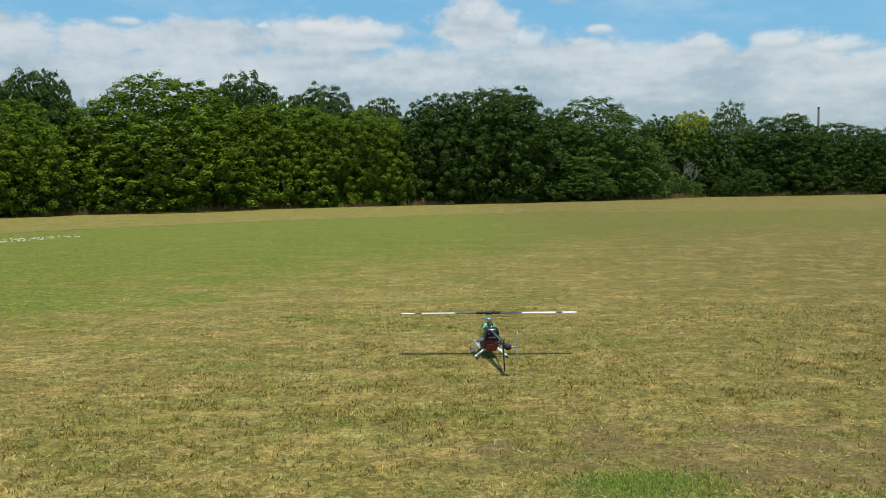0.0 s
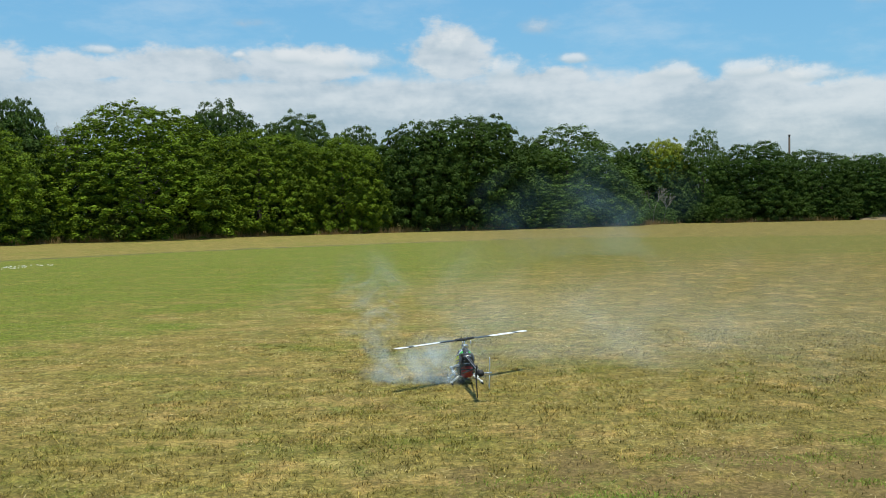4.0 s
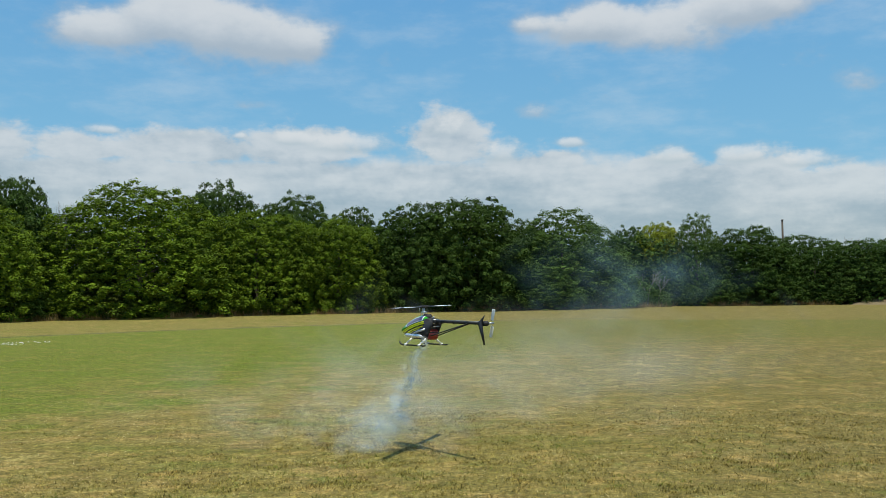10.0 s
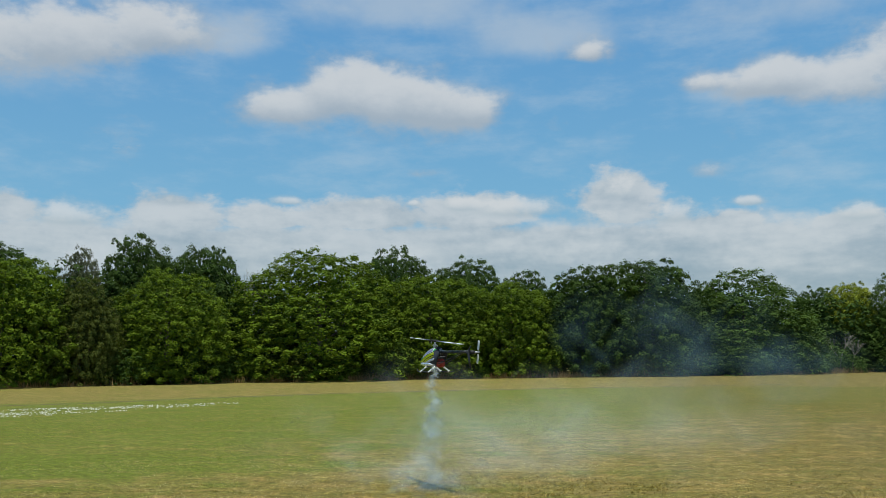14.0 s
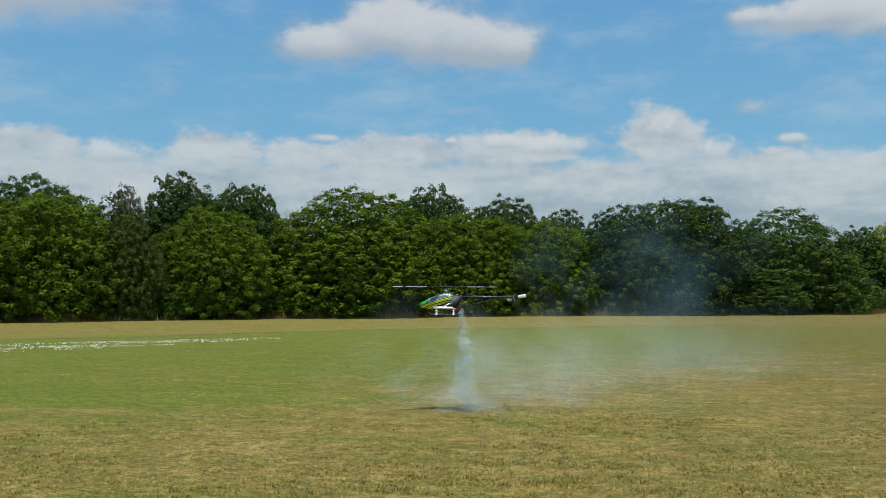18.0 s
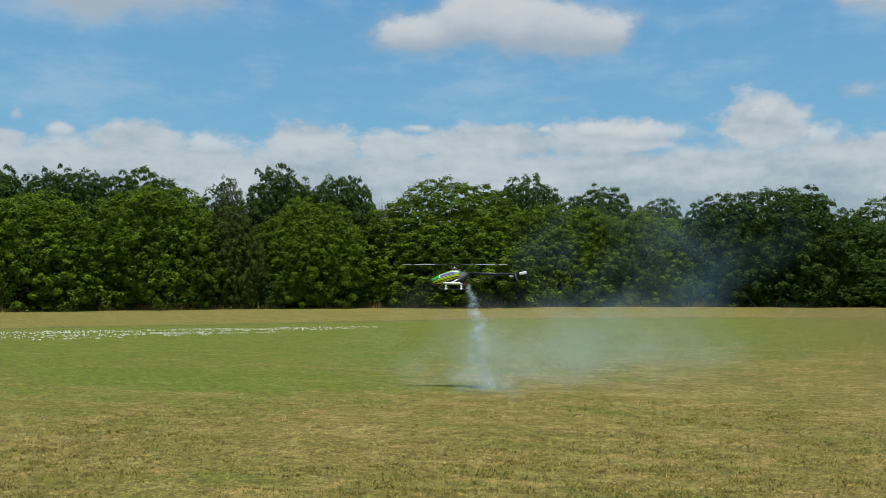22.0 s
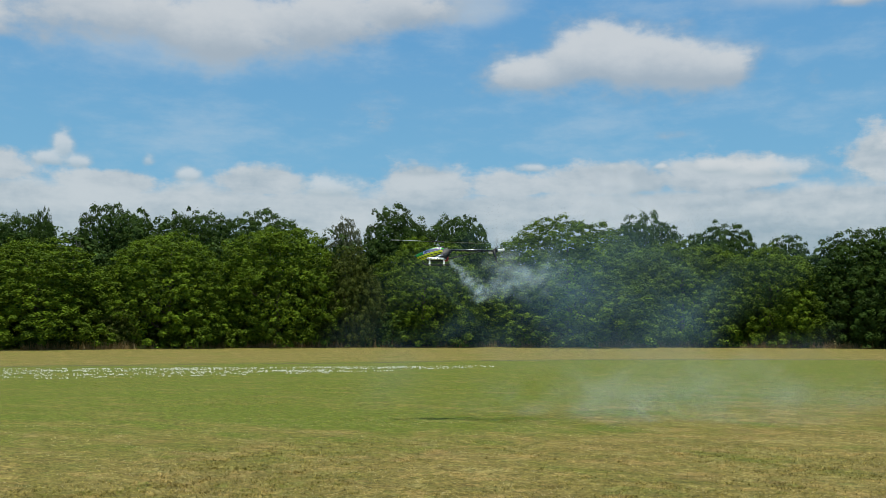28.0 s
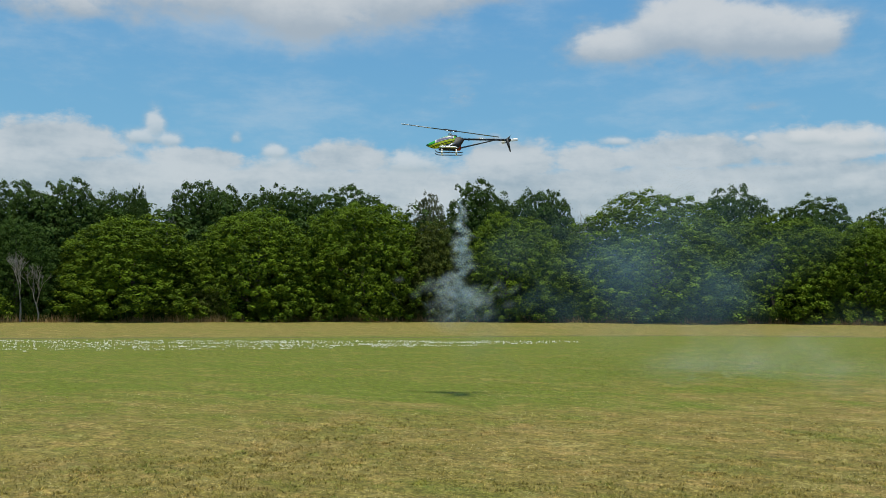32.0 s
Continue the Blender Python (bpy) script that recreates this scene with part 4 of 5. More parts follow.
def blade_paint():
    """White blade with black carbon root and bands; its underside is darkened as if in shade."""
    m = bpy.data.materials.new("blade_paint")
    m.use_nodes = True
    n = Nodes(m.node_tree)
    b = m.node_tree.nodes["Principled BSDF"]
    x, y, z = n.xyz(n.add("ShaderNodeTexCoord").outputs["Object"])
    r = n.math("ABSOLUTE", x)
    # underside blackened: its shade against the sky, put into the paint
    under = n.step(z, -0.0006, -0.0002, 1.0, 0.0)
    dark = n.math("MAXIMUM", under, n.step(r, 0.30, 0.305, 1.0, 0.0))
    dark = n.math("MAXIMUM", dark, n.math("MULTIPLY", n.step(r, 0.60, 0.605), n.step(r, 0.66, 0.665, 1.0, 0.0)))
    tint = n.mix(dark, n.mix(n.noise(n.join(x, y, z), 60, 3), (0.70, 0.70, 0.66), (0.82, 0.82, 0.79)), (0.018, 0.018, 0.019))
    n.put(b.inputs["Base Color"], tint)
    b.inputs["Roughness"].default_value = 0.3
    return m


M_CANOPY = canopy_material()
M_BLADE = blade_paint()
M_CARBON = material("carbon", (0.018, 0.018, 0.020), 0.58, vary=0.3, scale=200)
M_BLACK = material("black_plastic", (0.018, 0.018, 0.019), 0.7, vary=0.2, scale=90)
M_STEEL = material("steel", (0.55, 0.55, 0.56), 0.32, 0.9, vary=0.12, scale=120)
M_PIPE = material("silver_pipe", (0.78, 0.79, 0.80), 0.28, 0.75, vary=0.08, scale=60)
M_WHITE = material("white_plastic", (0.80, 0.80, 0.77), 0.42, vary=0.06, scale=60)
M_RED = material("red_tank", (0.36, 0.045, 0.035), 0.35, vary=0.15, scale=40)
M_ENGINE = material("engine_metal", (0.16, 0.16, 0.165), 0.45, 0.6, vary=0.3, scale=150)
HEAD = 0.385


def airfoil(x0, x1, chord, thick, pitch):
    """A blade from x0 to x1 along x, with a rounded front and a thin back edge."""
    bm = bmesh.new()
    shape = [(0.30, 0.0), (0.22, 0.42), (0.0, 0.5), (-0.35, 0.25), (-0.70, 0.02), (-0.35, -0.2), (0.0, -0.35), (0.22, -0.32)]
    rings = []
    for x, k in ((x0, 0.62), (x0 + 0.05 * (x1 - x0), 1.0), (x0 + 0.96 * (x1 - x0), 1.0), (x1, 0.72)):
        ring = []
        for c, t in shape:
            yy, zz = c * chord * k, t * thick
            a = radians(pitch)
            ring.append(bm.verts.new((x, yy * math.cos(a) - zz * math.sin(a), yy * math.sin(a) + zz * math.cos(a))))
        rings.append(ring)
    for a, b in zip(rings, rings[1:]):
        for k in range(len(shape)):
            bm.faces.new((a[k], a[(k + 1) % len(shape)], b[(k + 1) % len(shape)], b[k]))
    bm.faces.new(rings[0][::-1])
    bm.faces.new(rings[-1])
    bmesh.ops.recalc_face_normals(bm, faces=bm.faces[:])
    return bm


def make_helicopter():
    heli = thing("model_helicopter", "black radio-controlled helicopter with lime-green and yellow canopy", "model helicopter")
    shell = ((0.385, 0.140, 0.150, 0.006), (0.360, 0.124, 0.164, 0.024), (0.315, 0.104, 0.188, 0.043), (0.25, 0.090, 0.220, 0.058), (0.18, 0.094, 0.252, 0.066),
             (0.10, 0.108, 0.282, 0.070), (0.02, 0.128, 0.302, 0.069), (-0.05, 0.152, 0.298, 0.064), (-0.10, 0.178, 0.280, 0.056), (-0.135, 0.196, 0.262, 0.044))
    part("canopy", loft([(x, (lo + hi) / 2, w, (hi - lo) / 2, 0.86) for x, lo, hi, w in shell], 32), M_CANOPY, heli,
         "lime-green canopy with yellow swooshes and tinted window")
    for y in (0.056, -0.056):
        part("side_frame", plate([(0.15, 0.07), (0.17, 0.11), (0.02, 0.19), (-0.10, 0.27), (-0.18, 0.262), (-0.225, 0.232), (-0.185, 0.17), (-0.13, 0.085), (-0.10, 0.065)], 0.006, y), M_CARBON, heli, "black carbon side plate")
    part("fan_shroud", loft([(-0.08, 0.215, 0.048, 0.048, 0.7), (-0.14, 0.224, 0.048, 0.042, 0.7), (-0.19, 0.236, 0.040, 0.030, 0.7), (-0.215, 0.24, 0.026, 0.022, 0.8)], 24), M_BLACK, heli, "black cooling fan shroud")
    for zz in (0.195, 0.225, 0.262):
        part("cross_member", box(0.012, 0.07, 0.010, (-0.200, 0, zz), bevel=0.002), M_STEEL, heli)
    part("gear_case", box(0.14, 0.070, 0.06, (-0.08, 0, 0.245), bevel=0.012), M_BLACK, heli)
    part("upper_frame", box(0.10, 0.050, 0.070, (-0.06, 0, 0.278), bevel=0.010), M_BLACK, heli, "black upper frame with servos")
    for x in (-0.05, -0.11):
        part("servo", box(0.040, 0.022, 0.036, (x, 0.040, 0.255), bevel=0.004), M_BLACK, heli)
        part("servo", box(0.040, 0.022, 0.036, (x, -0.040, 0.255), bevel=0.004), M_BLACK, heli)
    engine = part("engine", box(0.085, 0.08, 0.075, (-0.10, 0, 0.185), bevel=0.008), M_ENGINE, heli, "grey finned engine")
    for k in range(5):
        part("cooling_fin", box(0.10, 0.098, 0.004, (-0.10, 0, 0.158 + k * 0.014)), M_ENGINE, engine)
    part("start_shaft", tube([(-0.12, 0, 0.27), (-0.165, 0, 0.285)], 0.008, 10), M_STEEL, heli)
    part("fuel_tank", box(0.095, 0.100, 0.10, (-0.125, 0, 0.115), bevel=0.014), M_RED, heli, "red translucent fuel tank")
    part("tank_strap", box(0.10, 0.104, 0.010, (-0.125, 0, 0.138), bevel=0.002), M_BLACK, heli)
    part("battery_tray", box(0.16, 0.06, 0.02, (0.10, 0, 0.075), bevel=0.004), M_BLACK, heli)
    muffler = part("muffler", tube([(0.175, 0.108, 0.105), (0.165, 0.108, 0.105), (0.15, 0.108, 0.105), (-0.075, 0.108, 0.100), (-0.095, 0.106, 0.098), (-0.10, 0.106, 0.098)], [0.008, 0.014, 0.018, 0.018, 0.014, 0.010], 16), M_PIPE, heli, "silver tuned exhaust pipe")
    part("exhaust_stub", tube([(-0.095, 0.106, 0.098), (-0.13, 0.106, 0.088)], 0.008, 10), M_STEEL, muffler)
    part("header_pipe", tube([(-0.10, 0.04, 0.17), (-0.03, 0.085, 0.15), (0.05, 0.105, 0.115)], 0.012, 10), M_STEEL, muffler)
    # undercarriage
    for y in (0.135, -0.135):
        skid = part("skid", tube([(0.235, y, 0.040), (0.215, y, 0.018), (0.18, y, 0.010), (-0.17, y, 0.010), (-0.20, y, 0.014)], 0.0075, 10), M_BLACK, heli, "black skid tube")
        for x in (0.13, -0.10):
            part("skid_clamp", box(0.035, 0.022, 0.022, (x, y, 0.014), bevel=0.004), M_WHITE, skid)
    for x in (0.13, -0.10):
        for side in (1, -1):
            part("strut", tube([(x, side * 0.028, 0.078), (x, side * 0.06, 0.070), (x, side * 0.105, 0.040), (x, side * 0.135, 0.014)], [0.010, 0.010, 0.009, 0.008], 10, squash=1.2), M_WHITE, heli, "white plastic landing strut")
    # tail
    boom = part("tail_boom", tube([(-0.14, 0, 0.245), (-0.92, 0, 0.238)], 0.014, 14), M_CARBON, heli, "black carbon tail boom")
    for x in (-0.30, -0.48, -0.70):
        part("boom_clamp", tube([(x - 0.010, 0, 0.2425), (x + 0.010, 0, 0.2425)], 0.018, 12), M_BLACK, boom)
    part("push_rod", tube([(-0.18, 0.016, 0.262), (-0.90, 0.016, 0.255)], 0.0025, 6), M_STEEL, boom)
    for side in (1, -1):
        part("boom_strut", tube([(-0.17, side * 0.045, 0.105), (-0.70, side * 0.014, 0.232)], 0.006, 8), M_CARBON, heli)
    part("tail_gearbox", box(0.07, 0.05, 0.045, (-0.935, -0.005, 0.238), bevel=0.008), M_BLACK, heli)
    part("tail_fin", plate([(-0.865, 0.245), (-0.90, 0.262), (-0.975, 0.315), (-0.955, 0.285), (-0.938, 0.245), (-0.950, 0.16), (-0.972, 0.045), (-0.955, 0.045), (-0.925, 0.12), (-0.885, 0.215)], 0.006, 0.028), M_CARBON, heli, "swept black tail fin")
    # mast
    part("mast", tube([(0, 0, 0.25), (0, 0, HEAD + 0.012)], 0.006, 12), M_STEEL, heli)
    part("swashplate", tube([(0, 0, 0.325), (0, 0, 0.332), (0, 0, 0.340)], [0.030, 0.034, 0.020], 16), M_STEEL, heli)
    for a in (20, 140, 260):
        ca, sa = math.cos(radians(a)), math.sin(radians(a))
        part("link_rod", tube([(ca * 0.03, sa * 0.03, 0.27), (ca * 0.03, sa * 0.03, 0.333)], 0.0025, 6), M_STEEL, heli)
    rotor = part("main_rotor", box(0.075, 0.030, 0.026, (0, 0, 0), bevel=0.006), M_BLACK, heli, "two-bladed main rotor with black hub")
    rotor.location = (0, 0, HEAD)
    for side in (1, -1):
        grip = part("blade_grip", box(0.075, 0.030, 0.022, (side * 0.072, 0, 0.002), bevel=0.005), M_BLACK, rotor)
        bm = airfoil(0.095, 0.79, 0.070, 0.010, 0)
        if side < 0:
            bmesh.ops.rotate(bm, verts=bm.verts[:], matrix=Matrix.Rotation(math.pi, 3, "Z"))
        part("main_blade", bm, M_BLADE, rotor, "white main blade with black root and band")
        part("rotor_arm", tube([(side * 0.05, 0.03, -0.01), (side * 0.05, 0.032, -0.045)], 0.003, 6), M_STEEL, rotor)
    tail = part("tail_rotor", tube([(0, 0.035, 0), (0, -0.018, 0)], 0.010, 10), M_STEEL, heli, "white two-bladed tail rotor")
    tail.location = (-0.955, -0.075, 0.238)
    part("tail_shaft", tube([(-0.955, 0, 0.238), (-0.955, -0.055, 0.238)], 0.007, 10), M_STEEL, heli)
    for side in (1, -1):
        bm = airfoil(0.022, 0.132, 0.044, 0.006, 0)
        bmesh.ops.rotate(bm, verts=bm.verts[:], matrix=Matrix.Rotation(math.pi / 2, 3, "X") if side > 0 else Matrix.Rotation(math.pi / 2, 3, "X") @ Matrix.Rotation(math.pi, 3, "Z"))
        part("tail_blade", bm, M_WHITE, tail)
    return heli, rotor, tail


helicopter, main_rotor, tail_rotor = make_helicopter()


# ---- exhaust smoke: thin drifting flakes, in rigid pieces that move ----
def smoke_material(name, thick, dark, light):
    m = bpy.data.materials.new(name)
    m.use_nodes = True
    m.node_tree.nodes.clear()
    n = Nodes(m.node_tree)
    d = n.add("ShaderNodeBsdfDiffuse")
    rnd = n.add("ShaderNodeNewGeometry").outputs["Random Per Island"]
    tint = n.mix(rnd, dark, light)
    n.put(d.inputs["Color"], tint)
    t = n.add("ShaderNodeBsdfTranslucent")
    n.put(t.inputs["Color"], tint)
    body = n.add("ShaderNodeMixShader")
    body.inputs[0].default_value = 0.5
    n.link(d.outputs[0], body.inputs[1])
    n.link(t.outputs[0], body.inputs[2])
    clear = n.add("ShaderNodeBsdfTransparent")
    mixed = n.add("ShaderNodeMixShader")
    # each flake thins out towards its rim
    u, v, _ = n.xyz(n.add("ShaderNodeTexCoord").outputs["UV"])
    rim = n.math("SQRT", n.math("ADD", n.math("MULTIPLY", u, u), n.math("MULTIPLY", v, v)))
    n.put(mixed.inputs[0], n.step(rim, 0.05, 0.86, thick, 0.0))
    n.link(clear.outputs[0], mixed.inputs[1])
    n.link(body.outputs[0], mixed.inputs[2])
    out = n.add("ShaderNodeOutputMaterial")
    n.link(mixed.outputs[0], out.inputs[0])
    return m


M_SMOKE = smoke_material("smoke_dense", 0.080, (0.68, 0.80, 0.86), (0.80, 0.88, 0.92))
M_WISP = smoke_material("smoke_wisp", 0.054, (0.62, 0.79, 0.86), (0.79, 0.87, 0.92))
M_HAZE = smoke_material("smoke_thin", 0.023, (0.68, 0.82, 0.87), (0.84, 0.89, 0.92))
# same smoke, tinted bluer and darker to imitate scattered light against the dark trees
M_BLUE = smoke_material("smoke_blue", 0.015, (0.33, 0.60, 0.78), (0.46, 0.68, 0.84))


def flakes(name, p, size, rng, mat):
    count = len(p)
    # every flake leans about as much to the sky, so that all take the same light
    a = rng.uniform(0, 2 * np.pi, count)
    lean = rng.uniform(0.62, 0.92, count)
    up = np.stack((np.cos(a) * np.sin(lean), np.sin(a) * np.sin(lean), np.cos(lean)), axis=1)
    t = np.cross(up, rng.normal(size=(count, 3)))
    t /= np.linalg.norm(t, axis=1, keepdims=True)
    s = np.cross(up, t)
    size = 1.75 * np.asarray(size).reshape(-1, 1) * rng.uniform(0.6, 1.3, (count, 1))
    ring = [p + (t * math.cos(k * math.pi / 3) + s * math.sin(k * math.pi / 3)) * size * 0.5 for k in range(6)]
    verts = np.stack(ring, axis=1).reshape(-1, 3)
    me = bpy.data.meshes.new(name)
    me.vertices.add(len(verts))
    me.vertices.foreach_set("co", verts.ravel())
    me.loops.add(count * 6)
    me.loops.foreach_set("vertex_index", np.arange(count * 6, dtype=np.int32))
    me.polygons.add(count)
    me.polygons.foreach_set("loop_start", np.arange(0, count * 6, 6, dtype=np.int32))
    me.update(calc_edges=True)
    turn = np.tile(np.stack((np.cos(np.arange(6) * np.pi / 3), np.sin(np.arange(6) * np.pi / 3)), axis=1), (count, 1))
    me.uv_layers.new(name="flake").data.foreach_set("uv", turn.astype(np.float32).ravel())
    me.materials.append(mat)
    return me


def column_mesh(seed, count, length, r0, r1, size, fade, mat=M_SMOKE):
    """Smoke that leaves the origin downwards and widens; it thins towards its end."""
    rng = np.random.default_rng(seed)
    h = rng.random(count * 3)
    keep = rng.random(count * 3) < 1 - fade * h
    h = h[keep][:count]
    r = r0 + (r1 - r0) * h ** 0.8
    wob = np.array([(noise.noise(Vector((a * 5, seed, 0))), noise.noise(Vector((a * 5, seed, 9)))) for a in h]) * 0.7
    p = np.zeros((len(h), 3))
    p[:, :2] = (rng.normal(size=(len(h), 2)) * 0.5 + wob) * r[:, None]
    p[:, 2] = -h * length
    lump = np.array([noise.noise(Vector(q) * 7) for q in p])
    p = p[lump + rng.uniform(-0.45, 0.45, len(h)) > -0.18]
    return flakes("smoke", p, size * (0.6 + 0.8 * np.interp(-p[:, 2] / length, (0, 1), (0, 1))), rng, mat)


def puff_mesh(seed, count, size, mat, ragged, half):
    """A soft uneven cloud of the given half widths."""
    rng = np.random.default_rng(seed)
    mids = rng.normal(size=(14, 3)) * ragged
    w = rng.uniform(0.22, 0.5, 14)
    pick = rng.integers(0, 14, count)
    p = (mids[pick] + rng.normal(size=(count, 3)) * w[pick][:, None]) * np.array(half)
    return flakes("smoke", p, size, rng, mat)


JET_TOP = column_mesh(1, 620, 0.85, 0.020, 0.14, 0.080, 0.25)
JET_LOW = column_mesh(2, 300, 1.35, 0.10, 0.32, 0.20, 0.8, M_WISP)


def smoke(name, mesh, label):
    return tagged(new(name, mesh), label, "smoke", "exhaust smoke", "stuff")


jet_top = smoke("smoke_jet", JET_TOP, "narrow bluish white jet of exhaust smoke")
jet_low = smoke("smoke_jet", JET_LOW, "widening bluish column of exhaust smoke")
puff_left = smoke("smoke_puff", puff_mesh(3, 260, 0.18, M_WISP, 0.3, (0.32, 0.28, 0.23)), "dense white puff of smoke on the grass")
puff_under = smoke("smoke_puff", puff_mesh(9, 110, 0.24, M_WISP, 0.5, (0.62, 0.5, 0.22)), "pale puff of smoke spreading over the grass")
haze_near = smoke("smoke_haze", puff_mesh(4, 80, 0.80, M_HAZE, 0.55, (1.5, 1.2, 0.5)), "thin grey smoke haze drifting over the grass")
haze_left = smoke("smoke_haze", puff_mesh(12, 130, 0.65, M_HAZE, 0.5, (1.25, 1.0, 0.6)), "thin pale smoke hanging round the landing place")
haze_mid = smoke("smoke_haze", puff_mesh(5, 100, 1.1, M_HAZE, 0.6, (2.6, 1.6, 0.7)), "thin grey smoke haze drifting over the grass")
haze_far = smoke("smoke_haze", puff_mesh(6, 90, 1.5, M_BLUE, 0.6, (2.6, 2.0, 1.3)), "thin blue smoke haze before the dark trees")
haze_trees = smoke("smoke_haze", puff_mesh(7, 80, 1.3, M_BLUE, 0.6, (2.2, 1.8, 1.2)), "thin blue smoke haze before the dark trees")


# ---- what moves ----
# seconds, x, y, z of the skids, heading of the nose, bearing of a main blade
HELI = [
    (0, 0.39, 8.30, 0.00, 96.3, -3), (1, 0.39, 8.30, 0.00, 95.2, 96), (2, 0.39, 8.30, 0.00, 96.2, 75), (2.5, 0.39, 8.30, 0.00, 99.2, -18),
    (4.5, 0.39, 8.30, 0.00, 92.6, 58), (5, 0.39, 8.30, 0.00, 90.5, 70), (6, 0.39, 8.30, 0.00, 86.4, 45), (7, 0.39, 8.30, 0.00, 87.3, 1),
    (8, 0.39, 8.30, 0.00, 85.4, -7), (8.5, 0.39, 8.30, 0.00, 84.9, -2), (9, 0.36, 8.48, 0.32, 84.6, -6), (9.5, 0.22, 8.48, 0.78, 104.4, 29),
    (10, 0.20, 8.61, 1.02, 125.5, 70), (10.5, 0.03, 8.80, 0.81, 125.7, 61), (11, -0.07, 9.12, 0.59, 126.1, -43), (11.5, -0.37, 9.63, 0.57, 127.7, 23),
    (12, -0.67, 10.06, 1.29, 129.0, 63), (12.5, -1.18, 10.40, 1.47, 130.4, 46), (13, -1.49, 10.63, 1.63, 130.8, -15), (14, -1.79, 10.73, 1.37, 125.4, -57),
    (14.5, -2.02, 10.70, 1.34, 128.5, 20), (16.5, -2.30, 11.47, 1.52, 176.1, 21), (17, -2.27, 11.64, 1.31, 182.8, 41), (17.5, -2.34, 11.68, 0.81, 187.1, 31),
    (18, -2.33, 11.64, 1.28, 189.0, 39), (19, -2.56, 11.85, 1.34, 190.2, 32), (20, -2.86, 12.06, 1.65, 191.2, 53), (21, -3.22, 12.08, 1.52, 192.3, -51),
    (22, -3.84, 12.51, 1.48, 194.2, 16), (23, -4.47, 12.62, 2.01, 196.3, 23), (23.5, -4.66, 12.51, 2.28, 197.1, 49), (24, -4.78, 12.41, 3.12, 197.8, 20),
    (24.5, -5.07, 12.35, 3.04, 199.0, 81), (25, -5.02, 12.18, 2.56, 199.0, 21), (25.5, -5.15, 12.29, 2.64, 199.3, 21), (27.5, -6.13, 12.82, 2.61, 202.0, 44),
    (28, -6.25, 12.83, 2.50, 202.4, 44), (29, -6.65, 12.82, 2.38, 203.8, 71), (30, -6.96, 12.60, 2.55, 205.1, 87), (31, -7.29, 12.49, 2.59, 206.4, 58),
    (31.5, -7.33, 12.41, 2.62, 206.7, 59), (32, -7.14, 11.98, 3.85, 208.7, 31),
]
